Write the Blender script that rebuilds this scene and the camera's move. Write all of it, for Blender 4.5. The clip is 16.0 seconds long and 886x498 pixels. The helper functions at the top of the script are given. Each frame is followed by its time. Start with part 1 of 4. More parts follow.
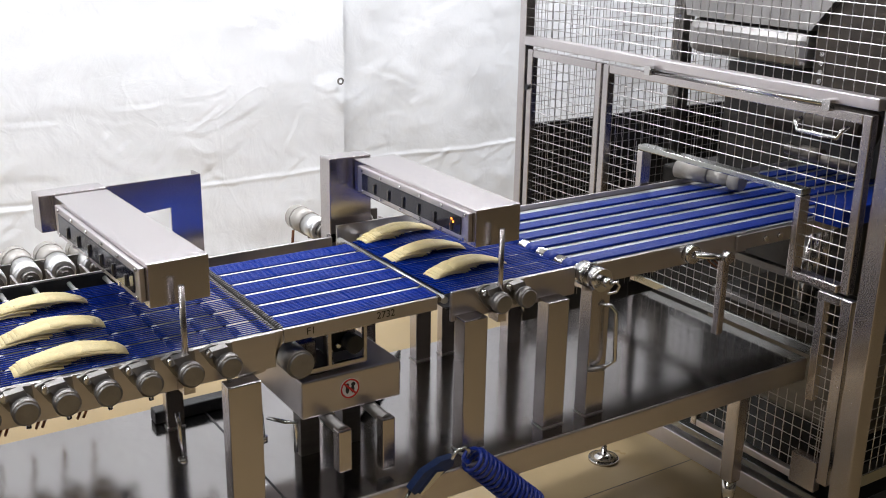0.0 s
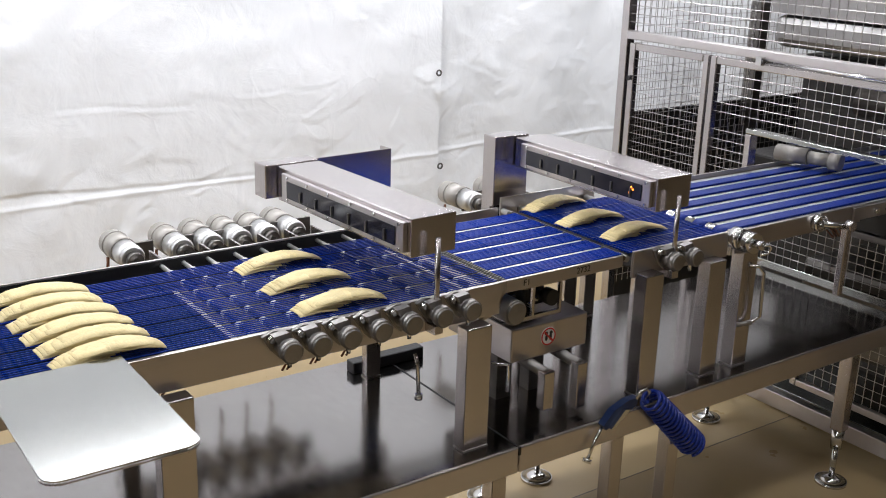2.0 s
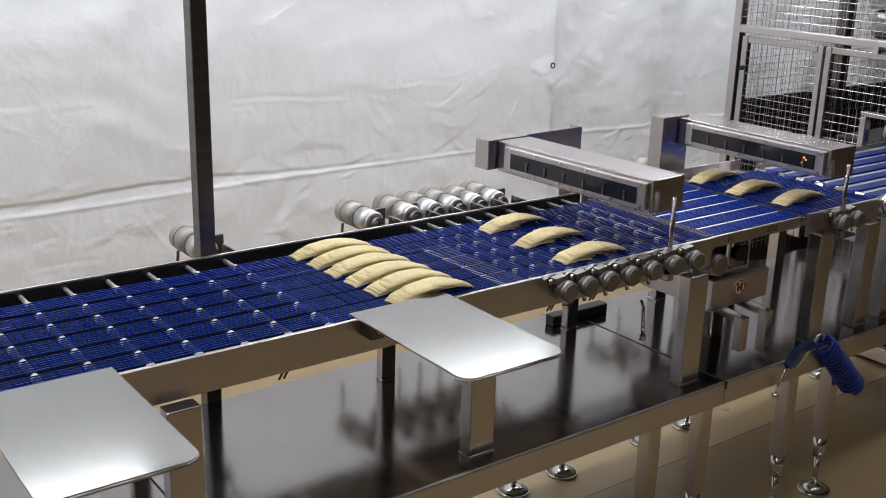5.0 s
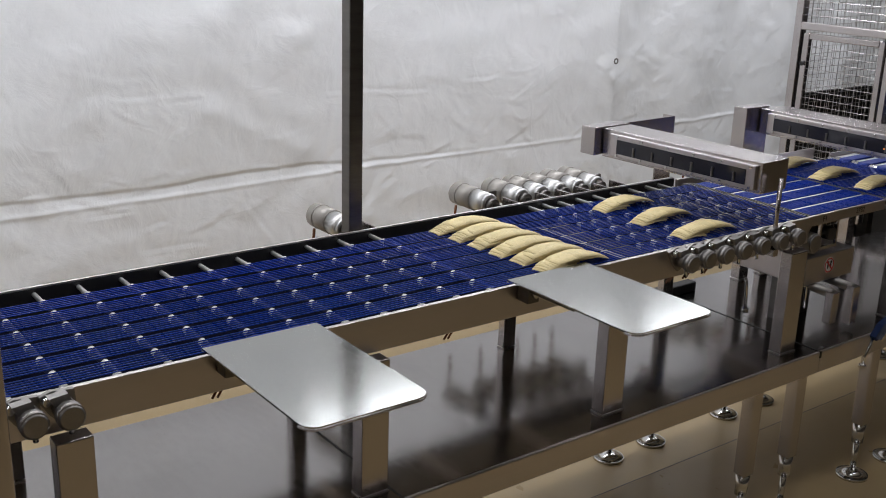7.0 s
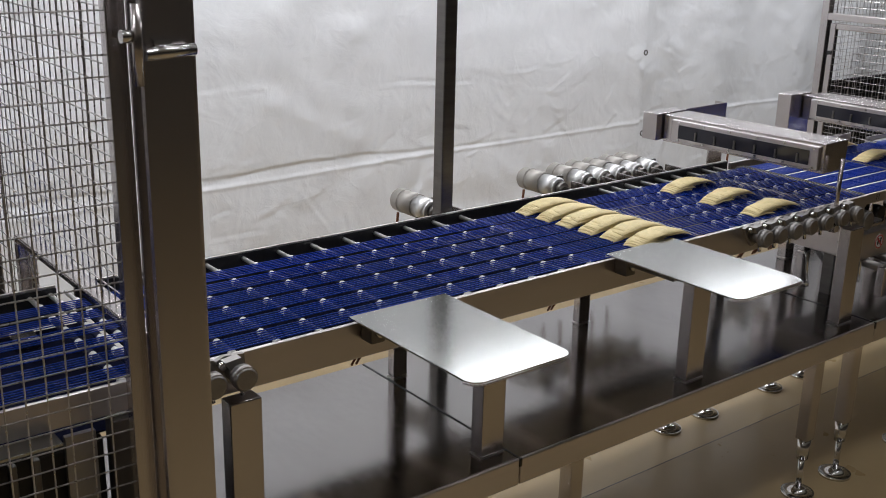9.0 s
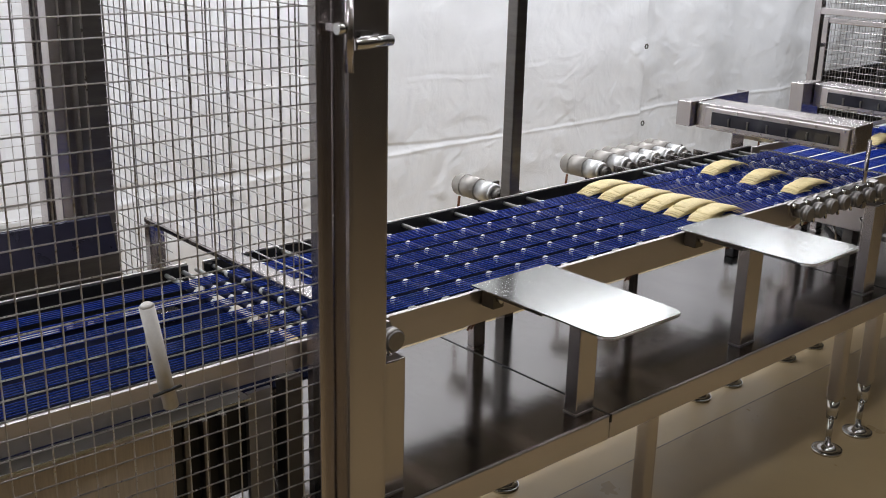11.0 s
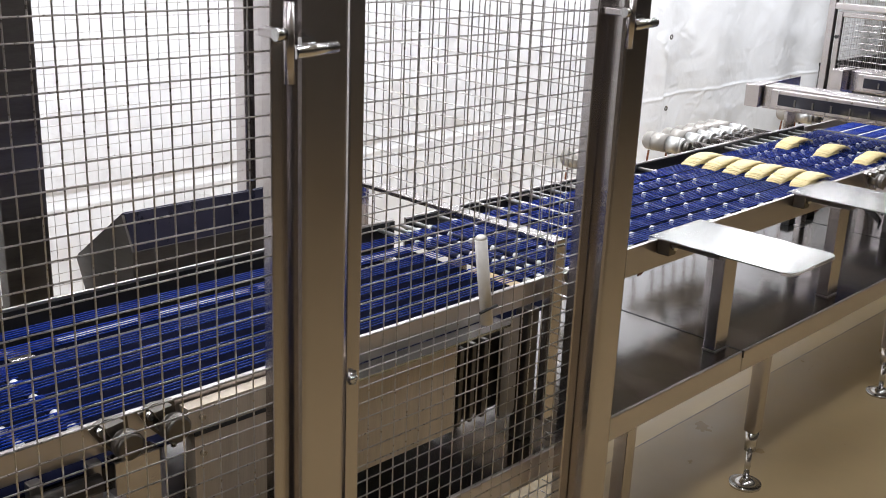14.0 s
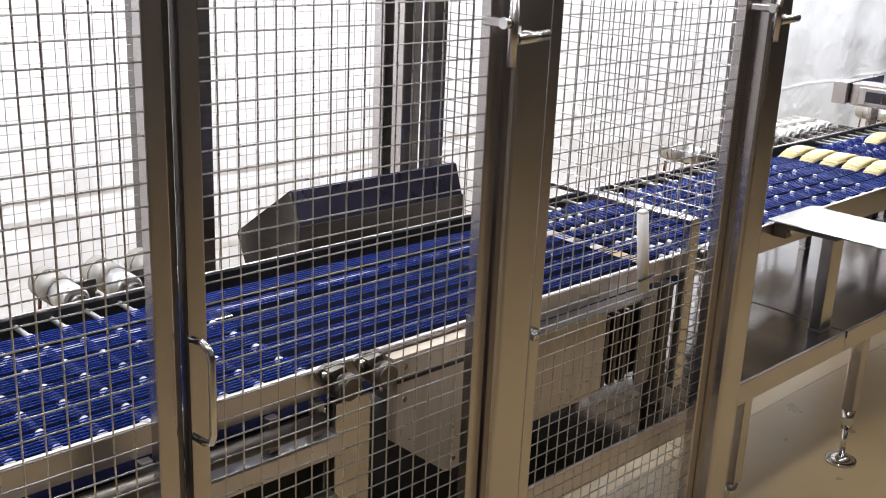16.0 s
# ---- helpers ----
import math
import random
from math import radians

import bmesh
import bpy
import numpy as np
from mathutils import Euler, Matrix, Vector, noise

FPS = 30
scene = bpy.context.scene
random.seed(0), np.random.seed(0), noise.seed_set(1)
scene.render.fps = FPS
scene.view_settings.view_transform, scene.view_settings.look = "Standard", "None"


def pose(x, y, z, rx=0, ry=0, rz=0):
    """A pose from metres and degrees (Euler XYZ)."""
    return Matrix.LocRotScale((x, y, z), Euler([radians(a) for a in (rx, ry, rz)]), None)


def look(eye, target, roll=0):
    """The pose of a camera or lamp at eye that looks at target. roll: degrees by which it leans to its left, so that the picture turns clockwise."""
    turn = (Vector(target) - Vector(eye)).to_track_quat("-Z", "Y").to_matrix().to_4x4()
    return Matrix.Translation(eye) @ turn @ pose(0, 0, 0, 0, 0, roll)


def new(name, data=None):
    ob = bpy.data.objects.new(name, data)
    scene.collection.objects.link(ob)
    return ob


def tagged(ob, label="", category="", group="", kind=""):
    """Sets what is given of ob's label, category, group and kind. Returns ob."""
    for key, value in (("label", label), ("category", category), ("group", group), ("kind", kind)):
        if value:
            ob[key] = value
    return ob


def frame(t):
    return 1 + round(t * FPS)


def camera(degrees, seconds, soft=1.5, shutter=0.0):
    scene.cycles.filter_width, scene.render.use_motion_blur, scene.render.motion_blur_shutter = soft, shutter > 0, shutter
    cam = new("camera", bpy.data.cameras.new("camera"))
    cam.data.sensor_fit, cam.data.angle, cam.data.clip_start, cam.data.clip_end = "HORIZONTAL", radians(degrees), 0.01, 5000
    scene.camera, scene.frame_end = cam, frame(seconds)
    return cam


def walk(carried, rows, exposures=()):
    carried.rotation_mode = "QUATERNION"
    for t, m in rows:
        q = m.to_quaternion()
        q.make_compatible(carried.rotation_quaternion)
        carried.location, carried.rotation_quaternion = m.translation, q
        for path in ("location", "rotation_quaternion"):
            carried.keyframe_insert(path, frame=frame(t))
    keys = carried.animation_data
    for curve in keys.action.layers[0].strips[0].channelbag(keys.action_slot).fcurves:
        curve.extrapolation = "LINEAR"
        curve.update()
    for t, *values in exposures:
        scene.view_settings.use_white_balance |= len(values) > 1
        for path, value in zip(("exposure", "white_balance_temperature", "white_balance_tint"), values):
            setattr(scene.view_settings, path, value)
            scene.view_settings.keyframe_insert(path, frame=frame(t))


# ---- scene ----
cam = camera(45.6, 16.0, soft=1.0)
PATH = [
    (0, (0.146, 0.206, 1.834), (1.185, 1.798, 1.214), 1.0),
    (0.5, (-0.024, 0.229, 1.826), (1.037, 1.808, 1.21), 1.0),
    (1, (-0.19, 0.235, 1.818), (0.888, 1.805, 1.207), 1.2),
    (1.5, (-0.358, 0.254, 1.819), (0.735, 1.813, 1.207), 1.6),
    (2, (-0.526, 0.262, 1.815), (0.578, 1.814, 1.205), 1.7),
    (2.5, (-0.69, 0.271, 1.809), (0.424, 1.817, 1.204), 1.7),
    (3, (-0.827, 0.288, 1.801), (0.297, 1.829, 1.2), 1.7),
    (3.5, (-0.959, 0.293, 1.805), (0.172, 1.829, 1.203), 1.7),
    (4, (-1.084, 0.302, 1.798), (0.053, 1.835, 1.198), 1.7),
    (4.5, (-1.199, 0.32, 1.799), (-0.056, 1.847, 1.198), 1.6),
    (7, (-1.747, 0.358, 1.791), (-0.596, 1.88, 1.192), 1.8),
    (7.5, (-1.842, 0.376, 1.788), (-0.683, 1.891, 1.187), 1.9),
    (8, (-1.929, 0.385, 1.784), (-0.764, 1.896, 1.184), 1.5),
    (10.5, (-2.416, 0.459, 1.792), (-1.179, 1.908, 1.184), 1.6),
    (11, (-2.546, 0.481, 1.791), (-1.279, 1.906, 1.186), 1.4),
    (11.5, (-2.681, 0.519, 1.789), (-1.388, 1.919, 1.182), 1.6),
    (12, (-2.813, 0.553, 1.788), (-1.495, 1.929, 1.179), 2.0),
    (12.5, (-2.944, 0.58, 1.788), (-1.61, 1.938, 1.176), 2.1),
    (13, (-3.077, 0.606, 1.788), (-1.729, 1.95, 1.175), 2.2),
    (13.5, (-3.197, 0.63, 1.789), (-1.836, 1.961, 1.176), 2.2),
    (14, (-3.313, 0.656, 1.79), (-1.945, 1.98, 1.178), 2.4),
    (14.5, (-3.418, 0.683, 1.789), (-2.047, 2.004, 1.175), 2.8),
    (15, (-3.525, 0.69, 1.785), (-2.169, 2.027, 1.175), 2.7),
    (15.5, (-3.597, 0.692, 1.784), (-2.254, 2.042, 1.173), 2.6),
    (16, (-3.68, 0.7, 1.779), (-2.351, 2.065, 1.171), 2.5),
]
walk(cam, [(t, look(eye, target, roll)) for t, eye, target, roll in PATH],
     exposures=[(0, 0.20), (2, 0.10), (3.5, -0.18), (4.5, -0.30), (7, -0.58), (8, -0.58), (10.5, -0.32), (12.5, 0.04), (14, 0.34), (16, 0.58)])

# ---- room sizes ----
RX0, RX1, RY0, RY1, RZ = -7.0, 7.5, -3.6, 4.75, 3.4
BELT_Z = 0.965
DECK_Z = 0.557
LANES = [2.19 + 0.078 * i for i in range(6)]
FRONT_Y, BACK_Y = 2.14, 2.695

# ---- world and lamps ----
world = bpy.data.worlds.new("world")
scene.world = world
world.use_nodes = True
world.node_tree.nodes["Background"].inputs["Color"].default_value = (0.7, 0.75, 0.8, 1)
world.node_tree.nodes["Background"].inputs["Strength"].default_value = 0.1


def area_lamp(name, at, sx, sy, watts, colour=(0.915, 0.93, 0.995)):
    lamp = bpy.data.lights.new(name, "AREA")
    lamp.shape, lamp.size, lamp.size_y, lamp.energy, lamp.color = "RECTANGLE", sx, sy, watts, colour
    ob = new(name, lamp)
    ob.matrix_world = pose(*at)
    return ob


CEILING_LAMPS = [(-5.2, 3.3), (-3.0, 3.3), (-0.8, 3.3), (1.4, 3.3), (3.6, 3.3), (-3.2, 1.3), (-0.6, 1.3), (2.0, 1.3)]
CEILING_WATTS = [16, 19, 34, 34, 34, 27, 17, 16]
for (lx, ly), watts in zip(CEILING_LAMPS, CEILING_WATTS):
    area_lamp("tube_light", (lx, ly, RZ - 0.14), 1.5, 0.28, watts)

WALL_LAMPS = [-4.6, -2.8, -1.0, 0.8, 2.6, 4.4]
for lx in WALL_LAMPS:
    area_lamp("tube_light", (lx, 3.45, 2.03), 1.6, 0.10, 15 if lx < -2 else 11)

# ---- materials ----


def material(name, colour, rough=0.5, metal=0.0, vary=0.12, scale=8.0, stretch=(1, 1, 1), bump=0.0, bump_scale=60.0, rough_vary=0.08, coat=0.0, per_object=0.0):
    m = bpy.data.materials.new(name)
    m.use_nodes = True
    nt = m.node_tree
    n, l = nt.nodes, nt.links
    bsdf = n["Principled BSDF"]
    bsdf.inputs["Metallic"].default_value = metal
    bsdf.inputs["Coat Weight"].default_value = coat
    geo = n.new("ShaderNodeTexCoord")
    mp = n.new("ShaderNodeMapping")
    mp.inputs["Scale"].default_value = stretch
    l.new(geo.outputs["Object"], mp.inputs["Vector"])
    big = n.new("ShaderNodeTexNoise")
    big.inputs["Scale"].default_value = scale
    big.inputs["Detail"].default_value = 6
    l.new(mp.outputs["Vector"], big.inputs["Vector"])
    fine = n.new("ShaderNodeTexNoise")
    fine.inputs["Scale"].default_value = scale * 9
    fine.inputs["Detail"].default_value = 4
    l.new(mp.outputs["Vector"], fine.inputs["Vector"])
    mixn = n.new("ShaderNodeMix")
    mixn.inputs["Factor"].default_value = 0.4
    l.new(big.outputs["Fac"], mixn.inputs[2])
    l.new(fine.outputs["Fac"], mixn.inputs[3])
    ramp = n.new("ShaderNodeMapRange")
    ramp.inputs["From Min"].default_value, ramp.inputs["From Max"].default_value = 0.3, 0.7
    ramp.inputs["To Min"].default_value, ramp.inputs["To Max"].default_value = 1 - vary, 1 + vary
    l.new(mixn.outputs[0], ramp.inputs["Value"])
    value = ramp.outputs["Result"]
    if per_object:
        info = n.new("ShaderNodeObjectInfo")
        rr = n.new("ShaderNodeMapRange")
        rr.inputs["To Min"].default_value, rr.inputs["To Max"].default_value = 1 - per_object, 1 + per_object
        l.new(info.outputs["Random"], rr.inputs["Value"])
        mul = n.new("ShaderNodeMath")
        mul.operation = "MULTIPLY"
        l.new(value, mul.inputs[0])
        l.new(rr.outputs["Result"], mul.inputs[1])
        value = mul.outputs[0]
    tint = n.new("ShaderNodeVectorMath")
    tint.operation = "SCALE"
    tint.inputs[0].default_value = colour
    l.new(value, tint.inputs["Scale"])
    l.new(tint.outputs[0], bsdf.inputs["Base Color"])
    rr2 = n.new("ShaderNodeMapRange")
    rr2.inputs["From Min"].default_value, rr2.inputs["From Max"].default_value = 0.3, 0.7
    rr2.inputs["To Min"].default_value, rr2.inputs["To Max"].default_value = max(0.02, rough - rough_vary), min(1, rough + rough_vary)
    l.new(fine.outputs["Fac"], rr2.inputs["Value"])
    l.new(rr2.outputs["Result"], bsdf.inputs["Roughness"])
    if bump:
        bn = n.new("ShaderNodeTexNoise")
        bn.inputs["Scale"].default_value = bump_scale
        bn.inputs["Detail"].default_value = 5
        l.new(mp.outputs["Vector"], bn.inputs["Vector"])
        b = n.new("ShaderNodeBump")
        b.inputs["Strength"].default_value = bump
        b.inputs["Distance"].default_value = 0.01
        l.new(bn.outputs["Fac"], b.inputs["Height"])
        l.new(b.outputs["Normal"], bsdf.inputs["Normal"])
    return m


STEEL = material("brushed_steel", (0.53, 0.495, 0.488), 0.25, 1.0, 0.05, 2.0, (2.5, 2.5, 0.4), 0, 1, 0.018)
STEEL_X = material("brushed_steel_long", (0.58, 0.545, 0.545), 0.32, 1.0, 0.05, 2.0, (0.4, 2.5, 2.5), 0, 1, 0.018)
DECK = material("steel_sheet", (0.34, 0.325, 0.32), 0.135, 1.0, 0.10, 3, (2, 0.8, 1), 0.06, 2.6, 0.03)
SATIN = material("satin_steel_plate", (0.41, 0.42, 0.402), 0.17, 1.0, 0.02, 2, (2, 1, 1), 0, 1, 0.012)
CHROME = material("polished_steel", (0.66, 0.655, 0.65), 0.18, 1.0, 0.04, 10, (1, 1, 1), 0, 1, 0.03)
MATTE = material("matte_steel", (0.60, 0.60, 0.59), 0.46, 1.0, 0.04, 4, (1, 1, 1), 0, 1, 0.03)
WIRE = material("galvanised_wire", (0.56, 0.54, 0.53), 0.32, 1.0, 0.12, 20)
CAST = material("cast_steel", (0.33, 0.315, 0.30), 0.46, 1.0, 0.15, 30, (1, 1, 1), 0.04, 160)
MACHINE = material("dark_machine_sheet", (0.075, 0.065, 0.056), 0.42, 0.8, 0.2, 5, (1, 1, 3), 0.04, 30)
DUCT = material("dull_sheet_steel", (0.37, 0.36, 0.35), 0.36, 1.0, 0.12, 5, (1, 3, 1), 0.03, 20)
SHAFT = material("dull_steel_shaft", (0.16, 0.145, 0.128), 0.45, 1.0, 0.15, 20)
MOTOR = material("motor_shell", (0.35, 0.33, 0.30), 0.42, 0.35, 0.10, 14, (1, 1, 1), 0.02, 90)
CORD = material("blue_cord", (0.002, 0.032, 0.31), 0.30, 0.0, 0.15, 12, (1, 1, 1), 0.0, 10, 0.06, 0.0, 0.2)
CORD.node_tree.nodes["Principled BSDF"].inputs["Specular IOR Level"].default_value = 0.28
STRIP = material("blue_strip_belt", (0.001, 0.019, 0.19), 0.40, 0.0, 0.12, 12, (1, 1, 1), 0.05, 150, 0.06, 0.0, 0.08)
STRIP.node_tree.nodes["Principled BSDF"].inputs["Specular IOR Level"].default_value = 0.25
RUBBER = material("dark_blue_rubber", (0.004, 0.008, 0.05), 0.55, 0.0, 0.15, 20)
HOSE = material("blue_hose", (0.008, 0.03, 0.28), 0.3, 0.0, 0.12, 20)
DARKBLUE = material("dark_blue_plastic", (0.010, 0.028, 0.10), 0.4, 0.0, 0.15, 30, (1, 1, 1), 0.1, 100)
BLACK = material("black_plastic", (0.018, 0.018, 0.019), 0.45, 0.0, 0.2, 20, (1, 1, 1), 0.08, 80)
# near-black that stands in for the shade below and between the cords
SHADEPAN = material("matt_black_pan", (0.004, 0.005, 0.016), 0.9, 0.0, 0.2, 6)
SHADEPAN.node_tree.nodes["Principled BSDF"].inputs["Specular IOR Level"].default_value = 0.03
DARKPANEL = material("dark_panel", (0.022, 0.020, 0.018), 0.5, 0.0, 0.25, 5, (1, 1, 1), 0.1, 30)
DARKSTEEL = material("dark_steel_sheet", (0.17, 0.16, 0.15), 0.38, 1.0, 0.2, 6, (1, 1, 8), 0.05, 30)
WHITE = material("white_plastic", (0.72, 0.69, 0.64), 0.4, 0.0, 0.08, 25, (1, 1, 1), 0.1, 60)
ROLLER = material("white_roller", (0.84, 0.84, 0.82), 0.20, 0.0, 0.08, 25)
BEIGE = material("beige_steel_cover", (0.52, 0.45, 0.36), 0.42, 0.45, 0.20, 4, (9, 9, 0.6), 0.05, 30)
SLICE = material("pale_yellow_slice", (0.74, 0.61, 0.31), 0.55, 0.0, 0.12, 30, (1, 1, 1), 0.2, 180, 0.08, 0.0, 0.07)
FLOOR = material("ochre_floor", (0.40, 0.30, 0.16), 0.34, 0.0, 0.09, 0.9, (1, 1, 1), 0.02, 40, 0.07)
PLASTER = material("beige_plaster", (0.15, 0.14, 0.125), 0.75, 0.0, 0.10, 1.0, (1, 1, 1), 0.15, 30)
CEIL = material("white_ceiling", (0.70, 0.69, 0.66), 0.8, 0.0, 0.06, 1.0, (1, 1, 1), 0.1, 30)
# hood steel with its dark blue reflection put into the base colour
HOOD = material("dark_folded_sheet", (0.05, 0.05, 0.085), 0.30, 0.7, 0.15, 3, (1, 1, 1), 0, 1, 0.04)
GLASS = material("smoked_window", (0.02, 0.02, 0.028), 0.08, 0.0, 0.1, 10, (1, 1, 1), 0, 1, 0.03)
RED = material("red_print", (0.55, 0.03, 0.03), 0.4, 0.0, 0.06, 20)
SIGNWHITE = material("white_print", (0.78, 0.77, 0.75), 0.4, 0.0, 0.04, 20)
INK = material("black_print", (0.02, 0.02, 0.02), 0.5, 0.0, 0.1, 20)
CABLE = material("copper_brown_cable", (0.20, 0.07, 0.025), 0.4, 0.0, 0.15, 30)


def tarp_material():
    m = material("white_tarpaulin", (0.785, 0.795, 0.80), 0.42, 0.0, 0.05, 0.9, (1, 1, 1), 0, 1, 0.08)
    n, l = m.node_tree.nodes, m.node_tree.links
    bsdf = n["Principled BSDF"]
    geo = n.new("ShaderNodeTexCoord")
    warp = n.new("ShaderNodeTexNoise")
    warp.inputs["Scale"].default_value = 2.2
    l.new(geo.outputs["Object"], warp.inputs["Vector"])
    add = n.new("ShaderNodeMix")
    add.data_type = "VECTOR"
    add.inputs["Factor"].default_value = 0.25
    l.new(geo.outputs["Object"], add.inputs[4])
    l.new(warp.outputs["Color"], add.inputs[5])
    crease = n.new("ShaderNodeTexVoronoi")
    crease.feature = "DISTANCE_TO_EDGE"
    crease.inputs["Scale"].default_value = 4.2
    l.new(add.outputs[1], crease.inputs["Vector"])
    edge = n.new("ShaderNodeMapRange")
    edge.inputs["From Max"].default_value = 0.025
    l.new(crease.outputs["Distance"], edge.inputs["Value"])
    spots = n.new("ShaderNodeTexNoise")
    spots.inputs["Scale"].default_value = 3.3
    l.new(geo.outputs["Object"], spots.inputs["Vector"])
    broken = n.new("ShaderNodeMapRange")
    broken.inputs["From Min"].default_value, broken.inputs["From Max"].default_value = 0.48, 0.68
    l.new(spots.outputs["Fac"], broken.inputs["Value"])
    ridge = n.new("ShaderNodeMath")
    ridge.operation = "MULTIPLY_ADD"
    ridge.inputs[1].default_value, ridge.inputs[2].default_value = -1.0, 1.0
    l.new(edge.outputs["Result"], ridge.inputs[0])
    lines = n.new("ShaderNodeMath")
    lines.operation = "MULTIPLY"
    l.new(ridge.outputs[0], lines.inputs[0])
    l.new(broken.outputs["Result"], lines.inputs[1])
    b1 = n.new("ShaderNodeBump")
    b1.inputs["Strength"].default_value, b1.inputs["Distance"].default_value = 0.22, 0.003
    l.new(lines.outputs[0], b1.inputs["Height"])
    crumple = n.new("ShaderNodeTexNoise")
    crumple.inputs["Scale"].default_value, crumple.inputs["Detail"].default_value = 13.0, 8.0
    crumple.inputs["Roughness"].default_value, crumple.inputs["Distortion"].default_value = 0.6, 0.25
    l.new(add.outputs[1], crumple.inputs["Vector"])
    b2 = n.new("ShaderNodeBump")
    b2.inputs["Strength"].default_value, b2.inputs["Distance"].default_value = 0.6, 0.009
    l.new(crumple.outputs["Fac"], b2.inputs["Height"])
    l.new(b1.outputs["Normal"], b2.inputs["Normal"])
    last = b2
    for size, deep, rough in ((3.2, 0.034, 0.5), (7.5, 0.014, 0.5), (15.0, 0.0022, 0.4)):
        fold = n.new("ShaderNodeTexNoise")
        fold.noise_type = "RIDGED_MULTIFRACTAL"
        fold.inputs["Scale"].default_value, fold.inputs["Detail"].default_value = size, 4.0
        fold.inputs["Roughness"].default_value, fold.inputs["Distortion"].default_value = rough, 0.1
        l.new(geo.outputs["Object"], fold.inputs["Vector"])
        b3 = n.new("ShaderNodeBump")
        b3.inputs["Strength"].default_value, b3.inputs["Distance"].default_value = 0.7, deep
        l.new(fold.outputs["Fac"], b3.inputs["Height"])
        l.new(last.outputs["Normal"], b3.inputs["Normal"])
        last = b3
    l.new(last.outputs["Normal"], bsdf.inputs["Normal"])
    return m


TARP = tarp_material()

# ---- mesh helpers ----


def box(bm, x0, x1, y0, y1, z0, z1, bevel=0.0):
    vs = [bm.verts.new((x, y, z)) for x in (x0, x1) for y in (y0, y1) for z in (z0, z1)]
    fs = [bm.faces.new([vs[i] for i in f]) for f in ((0, 1, 3, 2), (4, 6, 7, 5), (0, 4, 5, 1), (2, 3, 7, 6), (0, 2, 6, 4), (1, 5, 7, 3))]
    if bevel:
        edges = list({e for f in fs for e in f.edges})
        bmesh.ops.bevel(bm, geom=edges, offset=bevel, segments=2, affect="EDGES", profile=0.5)
    return bm


def rod(bm, a, b, r, seg=10, r2=None, caps=True):
    a, b = Vector(a), Vector(b)
    r2 = r if r2 is None else r2
    d = (b - a).normalized()
    u = d.orthogonal().normalized()
    v = d.cross(u)
    ra = [bm.verts.new(a + r * (math.cos(2 * math.pi * i / seg) * u + math.sin(2 * math.pi * i / seg) * v)) for i in range(seg)]
    rb = [bm.verts.new(b + r2 * (math.cos(2 * math.pi * i / seg) * u + math.sin(2 * math.pi * i / seg) * v)) for i in range(seg)]
    for i in range(seg):
        f = bm.faces.new((ra[i], ra[(i + 1) % seg], rb[(i + 1) % seg], rb[i]))
        f.smooth = seg > 5
    if caps:
        bm.faces.new(ra[::-1])
        bm.faces.new(rb)
    return bm


def pipe(bm, pts, r, seg=8):
    """One swept tube along the points."""
    pts = [Vector(p) for p in pts]
    up, rings = None, []
    for i, p in enumerate(pts):
        d = (pts[min(i + 1, len(pts) - 1)] - pts[max(i - 1, 0)]).normalized()
        up = d.orthogonal() if up is None else up - d * up.dot(d)
        up.normalize()
        side = d.cross(up)
        rings.append([bm.verts.new(p + r * (math.cos(2 * math.pi * k / seg) * up + math.sin(2 * math.pi * k / seg) * side)) for k in range(seg)])
    for a, b in zip(rings[:-1], rings[1:]):
        for k in range(seg):
            f = bm.faces.new((a[k], a[(k + 1) % seg], b[(k + 1) % seg], b[k]))
            f.smooth = True
    bm.faces.new(rings[0][::-1])
    bm.faces.new(rings[-1])
    return bm


def bend(pts, n=4):
    """The points with their corners rounded."""
    pts = [Vector(p) for p in pts]
    out = [pts[0]]
    for a, b, c in zip(pts[:-2], pts[1:-1], pts[2:]):
        p, q = b.lerp(a, 0.4), b.lerp(c, 0.4)
        for i in range(n + 1):
            t = i / n
            out.append(p * (1 - t) ** 2 + b * 2 * t * (1 - t) + q * t * t)
    return out + [pts[-1]]


def prism(bm, outline, thick, axis="z", at=0.0):
    """A plate from an outline of 2D points, thick along the axis from at."""
    def place(p, h):
        return {"z": (p[0], p[1], h), "y": (p[0], h, p[1]), "x": (h, p[0], p[1])}[axis]
    lo = [bm.verts.new(place(p, at)) for p in outline]
    hi = [bm.verts.new(place(p, at + thick)) for p in outline]
    k = len(outline)
    bm.faces.new(lo[::-1])
    bm.faces.new(hi)
    for i in range(k):
        bm.faces.new((lo[i], lo[(i + 1) % k], hi[(i + 1) % k], hi[i]))
    return bm


def mesh_of(name, bm):
    bmesh.ops.recalc_face_normals(bm, faces=bm.faces[:])
    me = bpy.data.meshes.new(name)
    bm.to_mesh(me)
    bm.free()
    return me


def part(name, bm, mat, parent=None, label=""):
    me = mesh_of(name, bm)
    me.materials.append(mat)
    ob = new(name, me)
    if parent is not None:
        ob.parent = parent
    if label:
        ob["label"] = label
    return ob


def again(ob, parent, m):
    """The same mesh once more, under a parent, at a pose."""
    o = new(ob.name.split(".")[0], ob.data)
    o.parent = parent
    o.matrix_basis = m
    return o


def thing(name, label, category, at=(0, 0, 0), group=""):
    ob = new(name)
    ob.empty_display_size = 0.05
    ob.location = at
    return tagged(ob, label, category, group)


def B(*a, **k):
    return box(bmesh.new(), *a, **k)


def R(*a, **k):
    return rod(bmesh.new(), *a, **k)


